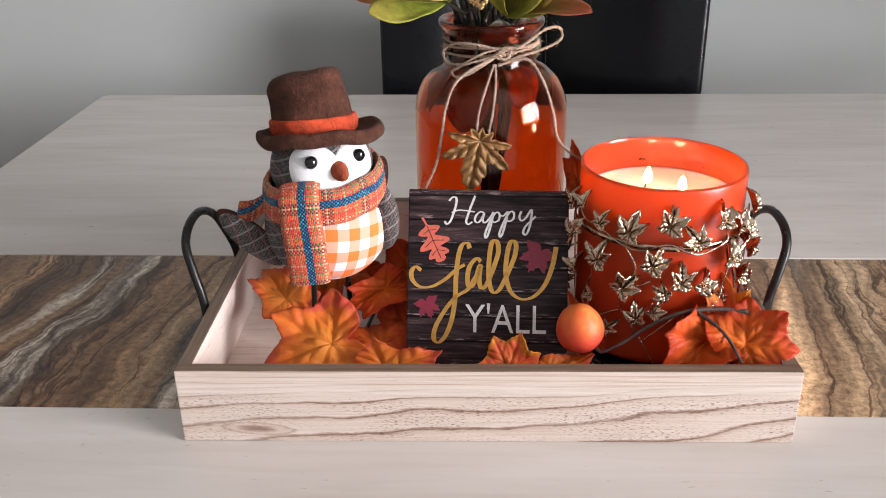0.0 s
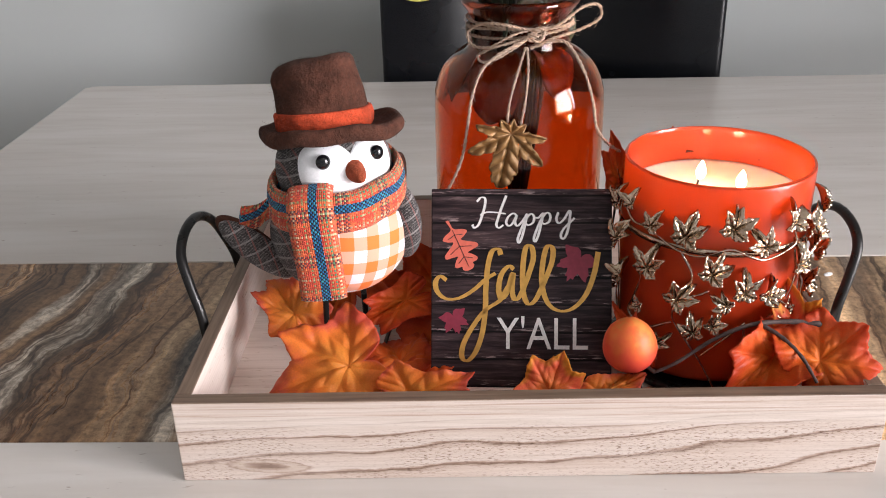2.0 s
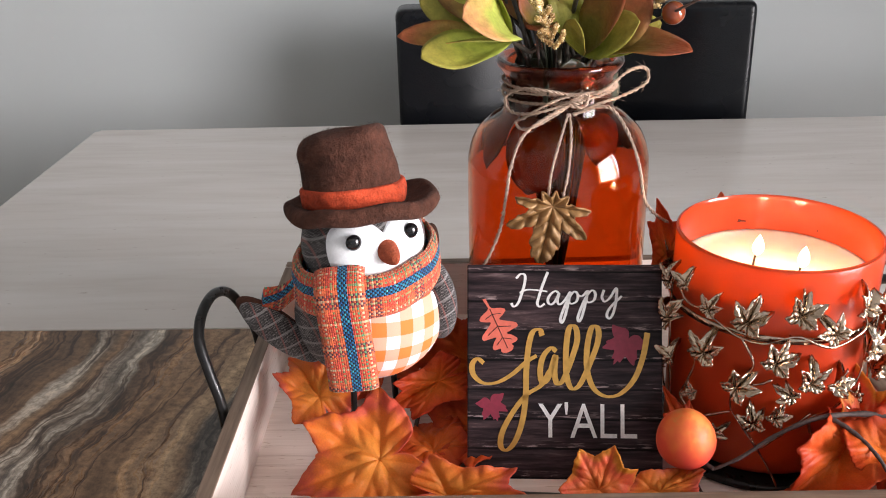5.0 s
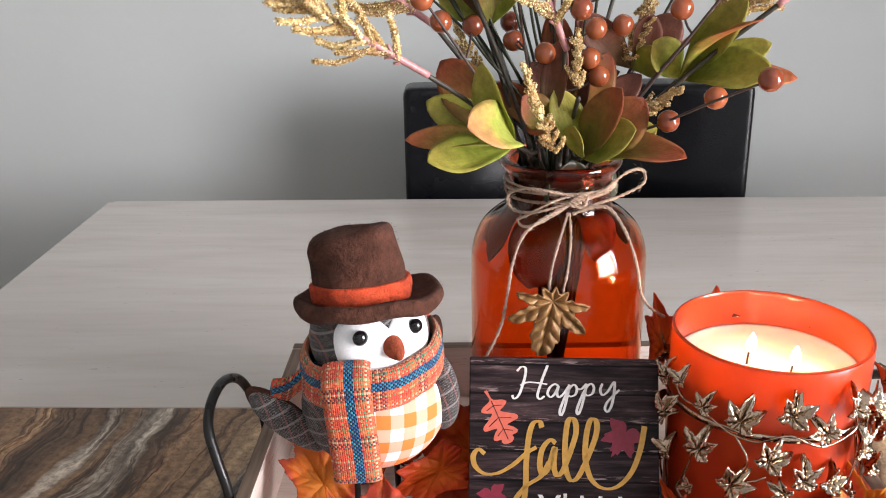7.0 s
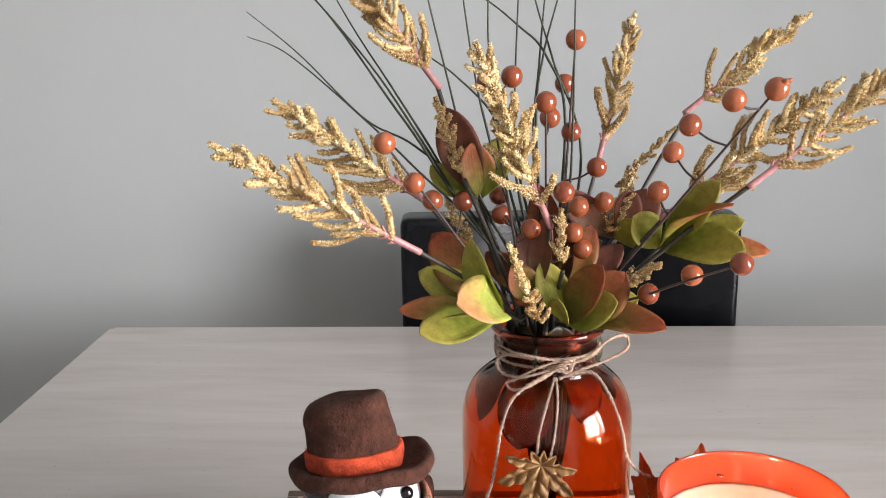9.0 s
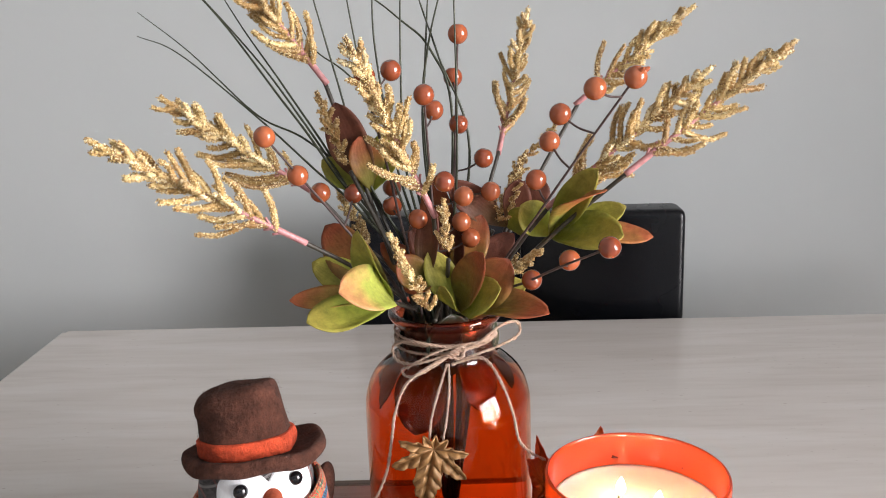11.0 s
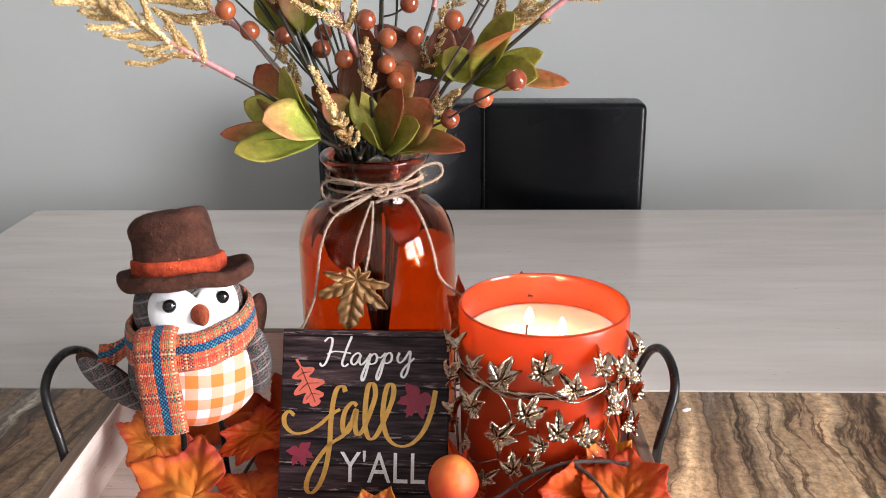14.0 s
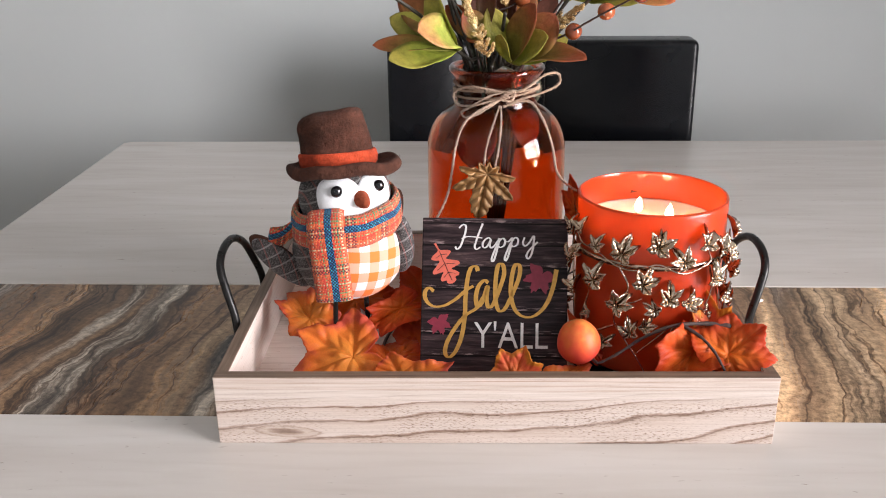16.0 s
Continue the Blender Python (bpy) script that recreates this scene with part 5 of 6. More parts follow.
garland_leaf(0.074, 0.080, 0.0350, 65, 0, 22, 0.034, M_MAPLE_R, 14, "curled leaf between the sign and the candle", 0.8, 0.2, narrow=0.4)
garland_leaf(0.120, 0.035, 0.0140, 4, 0, -130, 0.036, M_MAPLE_R, 15, "shaded red leaf on the tray bottom")


def twig(pts, r0, r1, label, mat=None):
    line = curve(pts, 8)
    bm = bmesh.new()
    tube(bm, line, lambda t: (r0 + (r1 - r0) * t) * (1 + 0.12 * math.sin(t * 40)), 9)
    part("stem", bm, mat or M_TWIG, garland, label)


twig([(0.079, 0.042, 0.0430), (0.092, 0.041, 0.0510), (0.112, 0.045, 0.0630), (0.134, 0.049, 0.0705), (0.158, 0.052, 0.0710), (0.176, 0.050, 0.0700)], 0.0009, 0.0017, "grey brown twig of the gourd")
twig([(0.142, 0.050, 0.0700), (0.152, 0.041, 0.0660), (0.160, 0.029, 0.0600), (0.166, 0.018, 0.0500)], 0.0015, 0.0009, "forked grey brown twig")
twig([(0.176, 0.050, 0.0700), (0.180, 0.070, 0.0500), (0.170, 0.062, 0.0200), (0.150, 0.042, 0.0110), (0.080, 0.060, 0.0105), (0.020, 0.060, 0.0105), (-0.040, 0.066, 0.0110), (-0.075, 0.085, 0.0150),
      (-0.090, 0.110, 0.0120), (-0.085, 0.160, 0.0120), (-0.060, 0.190, 0.0120)], 0.0014, 0.0014, "dark wire vine on the tray bottom", M_STEM)
twig([(-0.075, 0.085, 0.0150), (-0.090, 0.075, 0.0260), (-0.101, 0.068, 0.0358)], 0.0010, 0.0008, "short leaf stalk")
twig([(-0.090, 0.110, 0.0120), (-0.130, 0.112, 0.0250), (-0.160, 0.118, 0.0415)], 0.0010, 0.0008, "short leaf stalk")
twig([(-0.085, 0.160, 0.0120), (-0.084, 0.155, 0.025), (-0.082, 0.150, 0.0375)], 0.0010, 0.0008, "short leaf stalk")
twig([(-0.085, 0.160, 0.0120), (-0.105, 0.180, 0.018), (-0.120, 0.190, 0.0255)], 0.0010, 0.0008, "short leaf stalk")
twig([(-0.060, 0.190, 0.0120), (-0.056, 0.189, 0.020), (-0.050, 0.185, 0.0295)], 0.0010, 0.0008, "short leaf stalk")
twig([(0.020, 0.060, 0.0105), (0.018, 0.052, 0.018), (0.016, 0.045, 0.0300)], 0.0009, 0.0007, "short leaf stalk")
twig([(0.060, 0.060, 0.0105), (0.056, 0.050, 0.018), (0.052, 0.044, 0.0280)], 0.0009, 0.0007, "short leaf stalk")
twig([(0.080, 0.060, 0.0105), (0.076, 0.075, 0.018), (0.074, 0.080, 0.0350)], 0.0009, 0.0007, "short leaf stalk")
twig([(0.180, 0.070, 0.0500), (0.178, 0.076, 0.049), (0.168, 0.066, 0.0480)], 0.0009, 0.0007, "short leaf stalk")
twig([(-0.060, 0.190, 0.0120), (0.000, 0.275, 0.0120), (0.060, 0.268, 0.0130), (0.092, 0.215, 0.055), (0.110, 0.199, 0.1080)], 0.0010, 0.0008, "wire vine behind the vase", M_STEM)
twig([(0.060, 0.268, 0.0130), (0.072, 0.195, 0.050), (0.074, 0.169, 0.1160)], 0.0010, 0.0008, "leaf stalk beside the vase", M_STEM)
bm = bmesh.new()
lathe(bm, smooth_profile([(0.0, -0.0150), (0.0035, -0.0158), (0.0110, -0.0135), (0.0168, -0.0055), (0.0166, 0.0030), (0.0132, 0.0110), (0.0082, 0.0158), (0.0034, 0.0180), (0.0, 0.0185)], 5), 40)
for v in bm.verts:
    a = math.atan2(v.co.y, v.co.x)
    v.co.x, v.co.y = v.co.x * (1 + 0.012 * math.cos(5 * a)), v.co.y * (1 + 0.012 * math.cos(5 * a))
part("gourd", bm, M_GOURD, garland, "small orange red ornamental gourd", m=pose(0.065, 0.053, 0.0555, 12, -6, 0) @ Matrix.Diagonal((0.95, 0.95, 1.0, 1)))
bm = bmesh.new()
tube(bm, curve([(0.065 + 0.009, 0.053 - 0.006, 0.0445), (0.0765, 0.0445, 0.0435), (0.079, 0.042, 0.0430)], 4), 0.0012, 8)
part("gourd_stalk", bm, M_TWIG, garland, "short dark stalk")


# ---- bouquet in the vase ----
MOUTH = Vector((VX, VY, 0.236))


def to_mouth(p, spread=0.2):
    """Where a stem that ends at p passes the vase's mouth, and where it stands in the vase."""
    d = Vector((p[0] - MOUTH.x, p[1] - MOUTH.y, 0))
    d = d.normalized() * min(0.027, d.length * 0.35) if d.length > 1e-6 else d
    return MOUTH + d, Vector((MOUTH.x - d.x * spread, MOUTH.y - d.y * spread, FLOOR + 0.012))


def stem_line(p, bow=0.0):
    mouth, foot = to_mouth(p)
    p = Vector(p)
    mid = mouth.lerp(p, 0.5) + Vector((0, 0, bow))
    return curve([foot, foot.lerp(mouth, 0.55), mouth, mid, p], 7)


OCT_V = np.array([(1, 0, 0), (-1, 0, 0), (0, 1, 0), (0, -1, 0), (0, 0, 1), (0, 0, -1)], dtype=float)
OCT_F = np.array([(0, 2, 4), (2, 1, 4), (1, 3, 4), (3, 0, 4), (2, 0, 5), (1, 2, 5), (3, 1, 5), (0, 3, 5)])


def beads(points, sizes, rng):
    """Tiny faceted grains joined into one mesh."""
    n = len(points)
    turn = np.linalg.qr(rng.normal(size=(n, 3, 3)))[0]
    v = (np.einsum("nij,kj->nki", turn, OCT_V) * np.array(sizes)[:, None, None] + np.array(points)[:, None]).reshape(-1, 3)
    f = (OCT_F[None] + (np.arange(n) * len(OCT_V))[:, None, None]).reshape(-1, 3)
    mesh = bpy.data.meshes.new("grains")
    mesh.from_pydata(v.tolist(), [], f.tolist())
    mesh.materials.append(M_GOLD)
    return mesh


def plume(base, tip, seed, side=0.034, count=13, thick=0.0022, label="gold glitter plume on a pink sleeved stem", droop=0.0, sleeve_on=True):
    """A feathery spray: a rachis with grainy side branches."""
    rng = np.random.default_rng(seed)
    base, tip = Vector(base), Vector(tip)
    axis = tip - base
    d = axis.normalized()
    across = d.cross(Vector((0, -1, 0.25))).normalized()
    depth = across.cross(d).normalized()
    t = thing("plume_stem", Matrix.Identity(4), label, "artificial flower", "gold plumes in the vase")
    bm = bmesh.new()
    tube(bm, stem_line(base, 0.006), 0.0015, 7)
    part("stem", bm, M_STEM, t, "dark wire stem")
    if sleeve_on:
        bm = bmesh.new()
        tube(bm, curve([base - d * 0.004, base + d * 0.012, base + d * 0.02], 5), 0.0021, 8)
        tube(bm, curve([base + d * 0.02, base + axis * 0.45, base + axis * 0.75], 6), lambda q: 0.0019 - 0.0010 * q, 7)
        for k in range(5):
            s = base + d * (0.012 + 0.003 * k)
            o = (across * (1 if k % 2 else -1) + depth * rng.uniform(-0.5, 0.5)).normalized()
            tube(bm, [s, s + d * 0.006 + o * 0.004], 0.0009, 5)
        part("sleeve", bm, M_SLEEVE, t, "pinkish plastic sleeve")
    pts, sizes = [], []
    core = bmesh.new()

    def spike(a, b, sag, r):
        line = curve([a, a.lerp(b, 0.5) + sag, b], 6)
        tube(core, line, lambda q: r * (0.94 - 0.26 * q) * (0.90 + 0.12 * math.sin(q * 31 + sag.x * 900)), 7)
        length = (b - a).length
        n = int(13500 * length * (r / 0.0022) + 20)
        for _ in range(n):
            q = rng.uniform(0, 1)
            x = q * (len(line) - 1)
            i = min(int(x), len(line) - 2)
            p = line[i].lerp(line[i + 1], x - i)
            o = Vector(rng.normal(size=3)).normalized()
            lump = 0.96 + 0.15 * math.sin(q * length * 1500)
            pts.append(tuple(p + o * r * (1.0 - 0.24 * q) * lump))
            sizes.append(rng.uniform(0.00040, 0.00072))
    for k in range(count):
        q = 0.13 + 0.80 * (k + rng.uniform(-0.4, 0.4)) / count
        s = 1 if rng.uniform() < 0.5 + 0.4 * (-1) ** k else -1
        reach = side * (1.18 - 0.92 * q) * rng.uniform(0.55, 1.12)
        a = base + axis * q + Vector((0, 0, -droop * q * q))
        o = (across * s + depth * rng.uniform(-0.8, 0.8)).normalized()
        b = a + d * reach * rng.uniform(0.62, 0.92) + o * reach * rng.uniform(0.34, 0.74)
        spike(a, b, o * reach * rng.uniform(0.02, 0.16) + Vector((0, 0, rng.uniform(-0.06, 0.04))) * reach, thick * rng.uniform(0.85, 1.2))
    for k in range(count // 2):
        q = 0.30 + 0.62 * (k + rng.uniform(-0.3, 0.3)) / (count // 2)
        a = base + axis * q + Vector((0, 0, -droop * q * q))
        o = (depth * rng.choice((-1, 1)) + across * rng.uniform(-0.7, 0.7)).normalized()
        reach = side * (0.62 - 0.40 * q) * rng.uniform(0.7, 1.2)
        spike(a, a + d * reach * 0.8 + o * reach * 0.45, o * reach * 0.08, thick * rng.uniform(0.8, 1.1))
    spike(base + axis * 0.55, tip + Vector((0, 0, -droop)), Vector((0, 0, 0)), thick * 1.15)
    body = tagged(part("plume", core, M_GOLD, t, "gold side branches"), kind="stuff")
    ob = new("glitter_coat", beads(pts, sizes, rng))
    ob.parent = body
    tagged(ob, "gold glitter grains", kind="stuff")
    return t


plume((-0.080, 0.144, 0.304), (-0.187, 0.098, 0.376), 1, 0.036, 26)
plume((-0.074, 0.184, 0.325), (-0.166, 0.166, 0.393), 2, 0.035, 26)
plume((-0.067, 0.196, 0.399), (-0.119, 0.190, 0.472), 3, 0.032, 22)
plume((0.002, 0.162, 0.316), (-0.043, 0.125, 0.426), 4, 0.031, 30)
plume((0.051, 0.290, 0.336), (0.074, 0.290, 0.440), 5, 0.030, 24)
plume((0.107, 0.255, 0.374), (0.189, 0.262, 0.438), 6, 0.027, 20)
plume((0.128, 0.168, 0.338), (0.232, 0.180, 0.415), 7, 0.034, 28)
plume((0.080, 0.190, 0.313), (0.177, 0.168, 0.401), 8, 0.033, 28)
short = "short gold glitter sprig among the leaves"
plume((0.001, 0.162, 0.243), (-0.024, 0.131, 0.310), 9, 0.013, 15, 0.0019, short, 0.0, False)
plume((0.011, 0.160, 0.285), (0.009, 0.158, 0.325), 10, 0.010, 9, 0.0018, short, 0.0, False)
plume((0.046, 0.172, 0.272), (0.071, 0.155, 0.291), 11, 0.011, 9, 0.0017, short, 0.0, False)
plume((-0.050, 0.172, 0.342), (-0.067, 0.160, 0.394), 12, 0.013, 12, 0.0017, short, 0.0, False)
plume((0.042, 0.210, 0.292), (0.064, 0.205, 0.345), 13, 0.014, 12, 0.0017, short, 0.0, False)
plume((0.048, 0.235, 0.318), (0.092, 0.225, 0.366), 14, 0.010, 14, 0.0012, "thin dark gold budded sprig", 0.0, False)
plume((-0.042, 0.205, 0.280), (-0.062, 0.195, 0.325), 15, 0.012, 10, 0.0017, short, 0.0, False)

BERRY_R = 0.0066
bm = bmesh.new()
ellipsoid(bm, (0, 0, 0), (BERRY_R, BERRY_R, BERRY_R * 1.02), 28, 18)
for v in bm.verts:
    k = max(0.0, v.co.z / BERRY_R - 0.94) * 8
    v.co.z -= k * 0.0009
BERRY = bpy.data.meshes.new("berry")
bm.to_mesh(BERRY)
bm.free()
BERRY.materials.append(M_BERRY)
BERRY.shade_smooth()


def berry_branch(tip, berries, label="thin branch of glossy rust brown berries", split=False):
    """A wiry branch from the vase to its tip, with berries on short stalks."""
    t = thing("berry_branch", Matrix.Identity(4), label, "artificial branch", "berry branches in the vase")
    line = stem_line(tip, 0.004)
    bm = bmesh.new()
    tube(bm, line, lambda q: 0.0013 - 0.0006 * q, 7)
    for b in berries:
        b = Vector(b)
        j = min(range(14, len(line)), key=lambda i: (line[i] - b).length + 0.25 * abs(line[i].z - b.z + 0.012))
        if (line[j] - b).length > 0.004:
            a = line[j]
            tube(bm, curve([a, a.lerp(b, 0.5) + Vector((0, 0, -0.002)), b], 5), 0.0007, 6)
    part("twig", bm, M_TWIG, t, "dark brown wire twig")
    for b in berries:
        ob = new("berry", BERRY)
        ob.parent = t
        out = (Vector(b) - MOUTH).normalized()
        if split and b == berries[0]:
            bm = bmesh.new()
            for a in (-0.5, 0.9):
                tube(bm, curve([(0.0034 * math.sin(a), 0, 0.0045), (0.0044 * math.sin(a), -0.0008, 0.0068), (0.0052 * math.sin(a), -0.0012, 0.0084)], 4), lambda q: 0.0024 - 0.0018 * q, 8)
            part("calyx", bm, M_BERRY, ob, "split dark crown of the berry")
        ob.matrix_basis = Matrix.Translation(b) @ out.to_track_quat("Z", "Y").to_matrix().to_4x4()


berry_branch((-0.096, 0.136, 0.370), [(-0.096, 0.136, 0.370), (-0.080, 0.149, 0.344), (-0.070, 0.170, 0.329), (-0.051, 0.190, 0.324)])
berry_branch((0.119, 0.112, 0.400), [(0.119, 0.112, 0.400), (0.0965, 0.112, 0.3945), (0.080, 0.138, 0.378), (0.076, 0.160, 0.359), (0.067, 0.155, 0.336)], "thin branch of rust brown berries, the end one split", True)
berry_branch((0.105, 0.106, 0.304), [(0.105, 0.106, 0.304), (0.086, 0.139, 0.288), (0.064, 0.156, 0.271)])
berry_branch((0.021, 0.200, 0.425), [(0.021, 0.200, 0.425), (0.017, 0.224, 0.396), (0.020, 0.207, 0.366), (0.036, 0.198, 0.344), (0.040, 0.189, 0.323)])
berry_branch((-0.001, 0.159, 0.390), [(-0.001, 0.159, 0.390), (0.004, 0.185, 0.378), (0.010, 0.152, 0.337), (0.022, 0.175, 0.323), (0.020, 0.184, 0.304), (0.026, 0.184, 0.293)])
berry_branch((-0.036, 0.150, 0.403), [(-0.036, 0.150, 0.403), (-0.027, 0.214, 0.323), (-0.026, 0.195, 0.314), (-0.008, 0.174, 0.309), (-0.021, 0.165, 0.405)])


def blade(base, tip, width, up, bend, mat, parent, name="leaf", label="", cup=0.25):
    """A pointed oval leaf from base to tip; up is the side its face looks to."""
    base, tip = Vector(base), Vector(tip)
    axis = tip - base
    length = axis.length
    d = axis.normalized()
    up = Vector(up)
    up = (up - d * up.dot(d)).normalized()
    side = d.cross(up)
    bm = bmesh.new()
    uv = bm.loops.layers.uv.new("UVMap")
    rows = []
    twist = random.uniform(-0.55, 0.55)
    flat, lift = side.copy(), up.copy()
    for i in range(19):
        t = i / 18
        side = flat * math.cos(twist * t) + lift * math.sin(twist * t)
        up = lift * math.cos(twist * t) - flat * math.sin(twist * t)
        w = width * 0.58 * (math.sin(math.pi * min(t, 0.9999) ** 1.45) ** 0.62 + 0.03)
        row = []
        for k in range(9):
            s = k / 4 - 1
            h = bend * length * math.sin(math.pi * t) + cup * w * s * s + 0.13 * w * math.sin(8 * t + 3 * s + 40 * width) * s * s + 0.02 * width * (abs(s) < 0.1) + 0.016 * width * (k % 2)
            row.append((bm.verts.new(base + axis * t + side * (w * s) + up * h), t, k / 8))
        rows.append(row)
    for a, b in zip(rows, rows[1:]):
        for k in range(8):
            q = (a[k], a[k + 1], b[k + 1], b[k])
            fc = bm.faces.new([x[0] for x in q])
            for l, x in zip(fc.loops, q):
                l[uv].uv = (x[1], x[2])
    return thicken(part(name, bm, mat, parent, label), 0.0004)


def leaf_spray(node, leaves, label):
    t = thing("leaf_spray", Matrix.Identity(4), label, "artificial leaves", "leaf sprays in the vase")
    bm = bmesh.new()
    tube(bm, stem_line(node, 0.0), 0.0014, 8)
    part("stem", bm, M_STEM, t, "dark wire stem")
    for base, tip, width, up, bend, mat in leaves:
        blade(base, tip, width, up, bend, mat, t)


F, U = (0, -1, 0.25), (0, -0.35, 1)
# dark leaves added inside the vase to darken its shoulder through the glass
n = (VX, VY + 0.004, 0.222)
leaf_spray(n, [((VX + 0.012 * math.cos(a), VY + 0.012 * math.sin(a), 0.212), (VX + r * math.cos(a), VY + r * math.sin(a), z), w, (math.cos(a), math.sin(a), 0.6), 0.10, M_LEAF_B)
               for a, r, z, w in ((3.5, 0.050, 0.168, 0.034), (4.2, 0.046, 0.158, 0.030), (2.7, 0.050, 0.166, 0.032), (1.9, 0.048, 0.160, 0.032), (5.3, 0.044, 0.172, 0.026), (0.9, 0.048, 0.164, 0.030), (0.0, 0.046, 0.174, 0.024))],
           "added spray of dark leaves that darkens the vase shoulder")
# unseen collar of dark blades, added only to darken the neck
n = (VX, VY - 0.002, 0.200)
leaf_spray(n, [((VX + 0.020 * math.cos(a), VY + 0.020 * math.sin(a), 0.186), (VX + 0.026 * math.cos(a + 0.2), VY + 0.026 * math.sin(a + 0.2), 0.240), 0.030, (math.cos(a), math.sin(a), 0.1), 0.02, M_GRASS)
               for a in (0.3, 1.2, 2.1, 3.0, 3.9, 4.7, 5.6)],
           "added collar of dark leaves that darkens the vase neck")
n = (-0.026, 0.168, 0.255)
leaf_spray(n, [(n, (-0.092, 0.154, 0.262), 0.016, U, 0.03, M_LEAF_T), (n, (-0.078, 0.132, 0.254), 0.024, (0, -0.7, 1), -0.03, M_LEAF_G), (n, (-0.055, 0.118, 0.277), 0.028, (0.25, -0.7, 0.8), 0.12, M_LEAF_L),
               (n, (-0.046, 0.155, 0.307), 0.020, (-0.5, -1, 0.2), 0.08, M_LEAF_G), (n, (-0.071, 0.189, 0.303), 0.026, F, 0.06, M_LEAF_R), (n, (-0.080, 0.180, 0.280), 0.020, F, 0.04, M_LEAF_G)],
           "spray of green silk leaves with red tips")
n = (0.017, 0.180, 0.243)
leaf_spray(n, [(n, (0.074, 0.146, 0.251), 0.027, (0.1, -0.6, 0.9), 0.06, M_LEAF_R), (n, (0.033, 0.140, 0.294), 0.020, (-0.6, -1, 0.2), 0.05, M_LEAF_R), (n, (0.050, 0.160, 0.284), 0.026, F, 0.06, M_LEAF_R),
               (n, (0.044, 0.148, 0.268), 0.022, (0, -1, 0.5), 0.06, M_LEAF_G), (n, (-0.002, 0.172, 0.288), 0.018, F, 0.05, M_LEAF_G), (n, (0.008, 0.150, 0.270), 0.014, (-0.7, -1, 0), 0.04, M_LEAF_G),
               (n, (0.062, 0.176, 0.262), 0.020, F, 0.04, M_LEAF_G)],
           "spray of russet and olive silk leaves")
n = (0.080, 0.204, 0.288)
leaf_spray(n, [(n, (0.106, 0.134, 0.331), 0.022, (-0.4, -0.4, 1), 0.06, M_LEAF_T), (n, (0.107, 0.166, 0.340), 0.018, F, 0.05, M_LEAF_G), (n, (0.122, 0.155, 0.298), 0.026, (0, -0.8, 0.8), 0.06, M_LEAF_G),
               (n, (0.147, 0.184, 0.290), 0.018, U, 0.03, M_LEAF_T), (n, (0.128, 0.180, 0.312), 0.016, F, 0.03, M_LEAF_G), (n, (0.060, 0.195, 0.312), 0.020, F, 0.03, M_LEAF_G)],
           "spray of lime green leaves with orange tips")
n = (-0.040, 0.205, 0.322)
leaf_spray(n, [(n, (-0.060, 0.194, 0.384), 0.024, F, 0.05, M_LEAF_B), (n, (-0.022, 0.200, 0.364), 0.020, (-0.5, -1, 0), 0.05, M_LEAF_G), (n, (-0.072, 0.200, 0.346), 0.016, F, 0.04, M_LEAF_G), (n, (-0.045, 0.190, 0.362), 0.020, (0.8, -1, 0), 0.05, M_LEAF_R)],
           "spray of dusky brown and green leaves")
n = (0.052, 0.218, 0.292)
leaf_spray(n, [(n, (0.060, 0.205, 0.328), 0.018, (0.8, -1, 0), 0.05, M_LEAF_B), (n, (0.078, 0.210, 0.326), 0.022, F, 0.04, M_LEAF_B), (n, (0.070, 0.200, 0.304), 0.018, F, 0.04, M_LEAF_G), (n, (0.012, 0.190, 0.330), 0.018, F, 0.04, M_LEAF_B)],
           "spray of brownish silk leaves")
n = (-0.006, 0.176, 0.262)
leaf_spray(n, [(n, (-0.022, 0.165, 0.285), 0.018, F, 0.05, M_LEAF_R), (n, (0.002, 0.172, 0.318), 0.014, F, 0.04, M_LEAF_B), (n, (-0.012, 0.160, 0.262), 0.016, U, 0.05, M_LEAF_R)],
           "spray of small russet leaves")

n = (0.012, 0.205, 0.250)
leaf_spray(n, [(n, (-0.014, 0.200, 0.300), 0.018, F, 0.05, M_LEAF_B), (n, (0.034, 0.200, 0.305), 0.020, F, 0.05, M_LEAF_R), (n, (0.014, 0.195, 0.312), 0.018, F, 0.04, M_LEAF_B), (n, (-0.036, 0.205, 0.286), 0.018, F, 0.04, M_LEAF_R),
               (n, (0.056, 0.205, 0.290), 0.018, F, 0.04, M_LEAF_B), (n, (0.000, 0.215, 0.330), 0.020, F, 0.05, M_LEAF_R)],
           "spray of dark russet leaves between the stems")

def grass_blade(y, *line):
    """A wiry blade: from the vase through (x, z) places that lie in a plane y."""
    pts = [Vector((x, y, z)) for x, z in line]
    mouth, foot = to_mouth(pts[0])
    mouth = mouth.lerp(MOUTH, 0.3)
    bm = bmesh.new()
    tube(bm, curve([foot, mouth] + pts, 9), lambda q: 0.00115 - 0.0009 * q ** 1.5, 6)
    tagged(part("grass_blade", bm, M_GRASS), "thin dark green artificial grass blade", "grass blade", "grass blades in the vase")


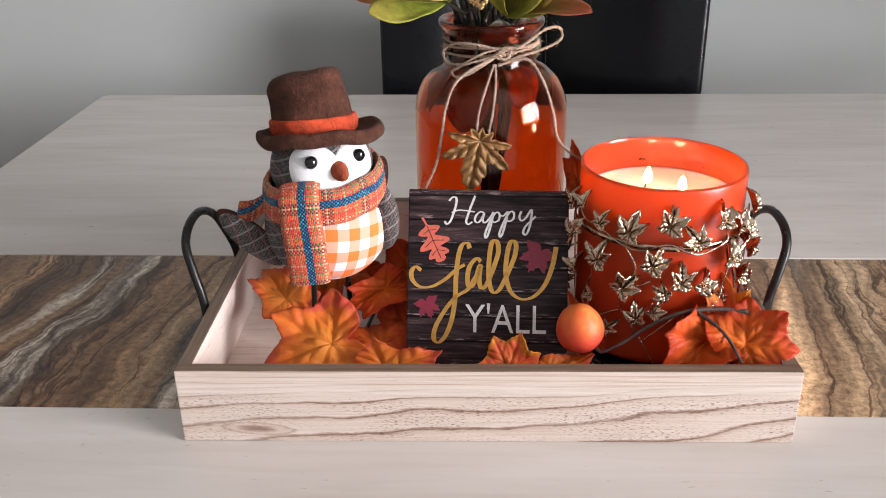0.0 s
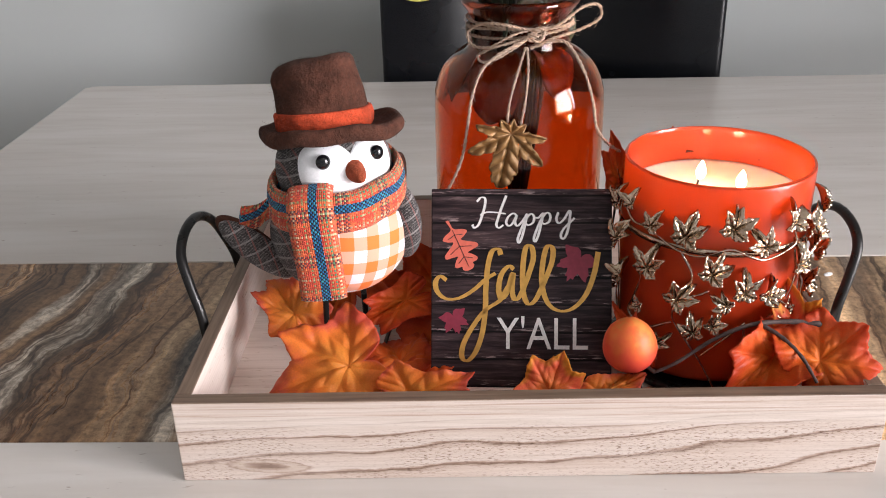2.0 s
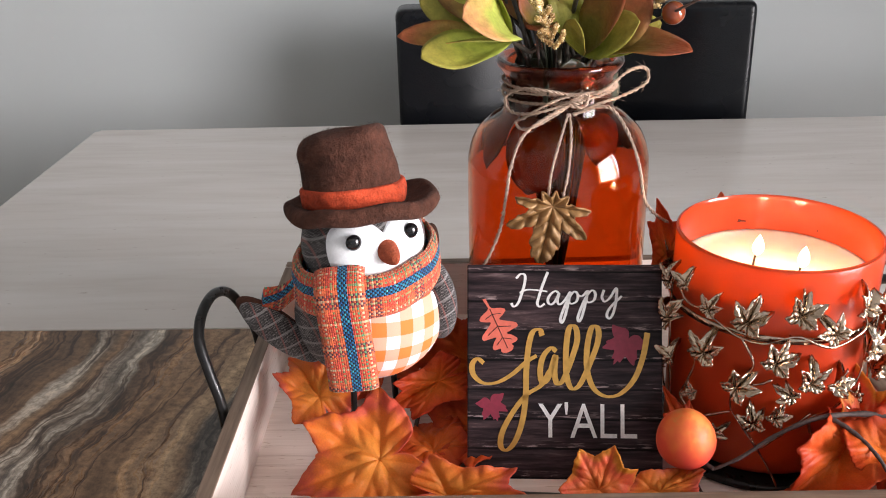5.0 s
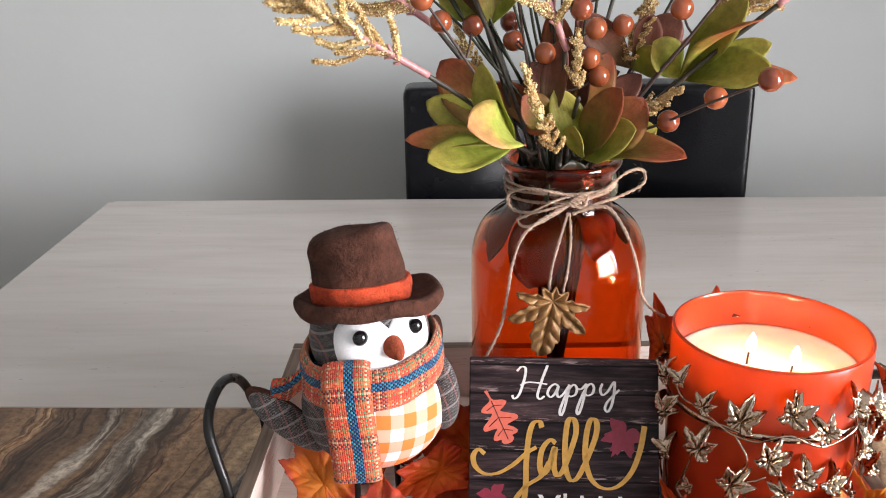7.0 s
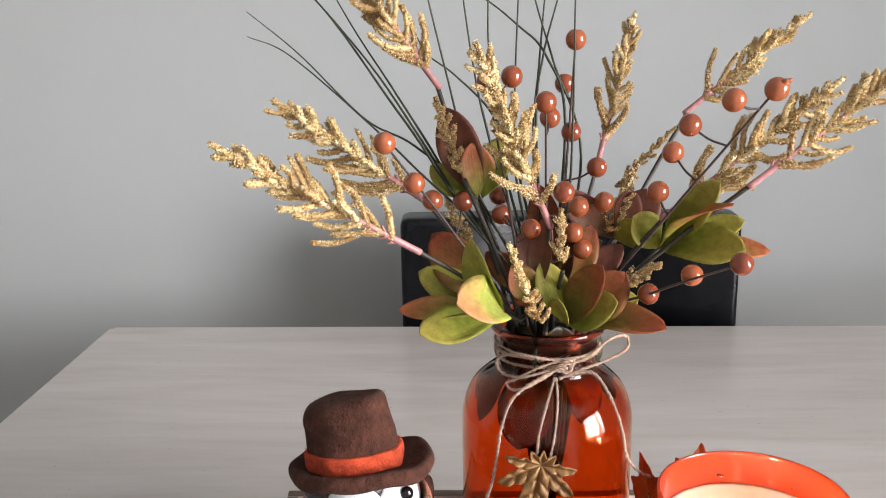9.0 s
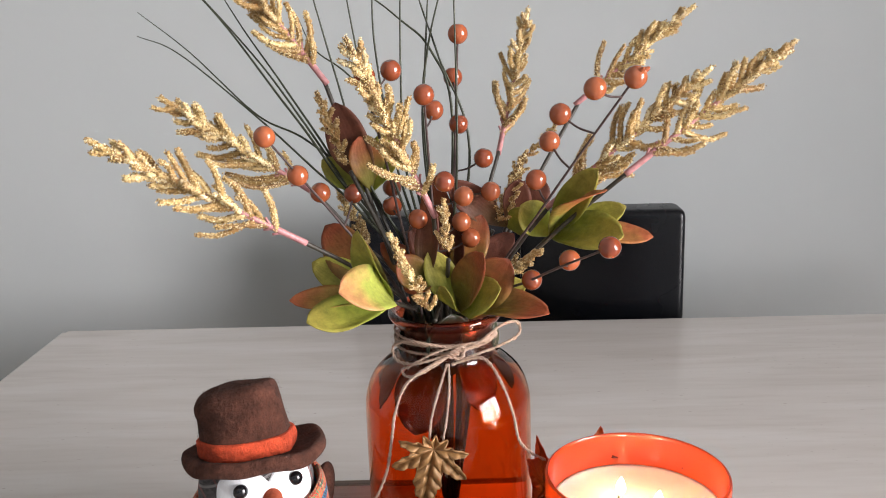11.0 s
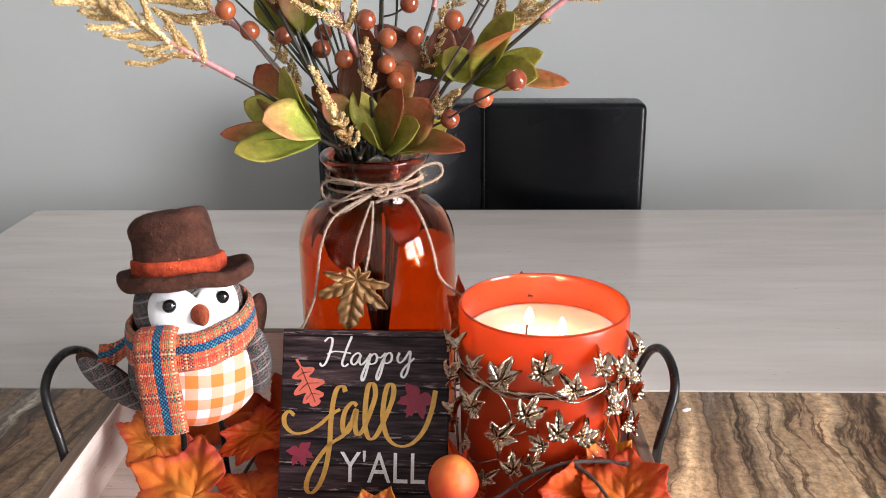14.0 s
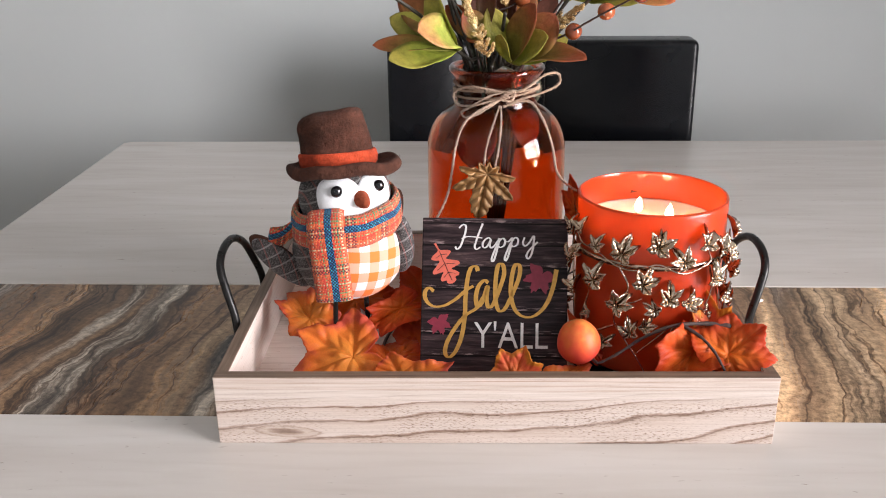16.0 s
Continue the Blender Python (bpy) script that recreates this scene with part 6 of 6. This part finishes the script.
grass_blade(0.200, (-0.057, 0.328), (-0.085, 0.375), (-0.112, 0.415), (-0.154, 0.465), (-0.178, 0.484))
grass_blade(0.204, (-0.060, 0.336), (-0.095, 0.395), (-0.120, 0.435), (-0.150, 0.490))
grass_blade(0.196, (-0.067, 0.343), (-0.099, 0.392), (-0.126, 0.432), (-0.146, 0.456), (-0.172, 0.478))
grass_blade(0.206, (-0.040, 0.318), (-0.082, 0.358), (-0.114, 0.376), (-0.155, 0.418), (-0.187, 0.445))
grass_blade(0.194, (-0.044, 0.306), (-0.079, 0.343), (-0.114, 0.378), (-0.159, 0.418), (-0.185, 0.430))
grass_blade(0.202, (-0.042, 0.331), (-0.060, 0.402), (-0.074, 0.461), (-0.088, 0.520))
grass_blade(0.198, (-0.032, 0.357), (-0.042, 0.401), (-0.051, 0.461), (-0.062, 0.545))
grass_blade(0.205, (-0.023, 0.342), (-0.033, 0.415), (-0.034, 0.460), (-0.036, 0.560))
grass_blade(0.200, (-0.016, 0.338), (-0.017, 0.394), (-0.015, 0.460), (-0.012, 0.565))
grass_blade(0.190, (0.017, 0.323), (0.019, 0.371), (0.019, 0.459), (0.018, 0.555))
grass_blade(0.204, (-0.003, 0.368), (0.001, 0.415), (0.012, 0.459), (0.028, 0.530))
grass_blade(0.208, (0.027, 0.349), (0.008, 0.411), (-0.007, 0.460), (-0.024, 0.535))
grass_blade(0.212, (-0.004, 0.353), (-0.001, 0.408), (0.003, 0.460), (0.010, 0.545))
grass_blade(0.206, (0.016, 0.371), (0.003, 0.415), (-0.015, 0.434), (-0.039, 0.452), (-0.069, 0.460))
grass_blade(0.210, (-0.012, 0.331), (-0.030, 0.376), (-0.055, 0.403), (-0.074, 0.418), (-0.084, 0.440))

# a crumb and a scratch of glitter on the stone
bm = bmesh.new()
ellipsoid(bm, (0, 0, 0.0008), (0.004, 0.0022, 0.0012), 12, 8, 0, None, lambda p: p * (1 + 0.5 * noise.noise(p * 900)))
tagged(part("crumb", bm, M_FLEECE, m=pose(0.265, 0.246, -0.0004, 0, 0, 25)), "small white crumb lying on the stone strip", "crumb")
bm = bmesh.new()
ellipsoid(bm, (0, 0, 0.0008), (0.0035, 0.003, 0.0010), 12, 8, 0, None, lambda p: p * (1 + 0.5 * noise.noise(p * 900)))
tagged(part("crumb", bm, M_STEM, m=pose(0.235, -0.075, 0.0)), "small dark crumb lying on the tabletop", "crumb")
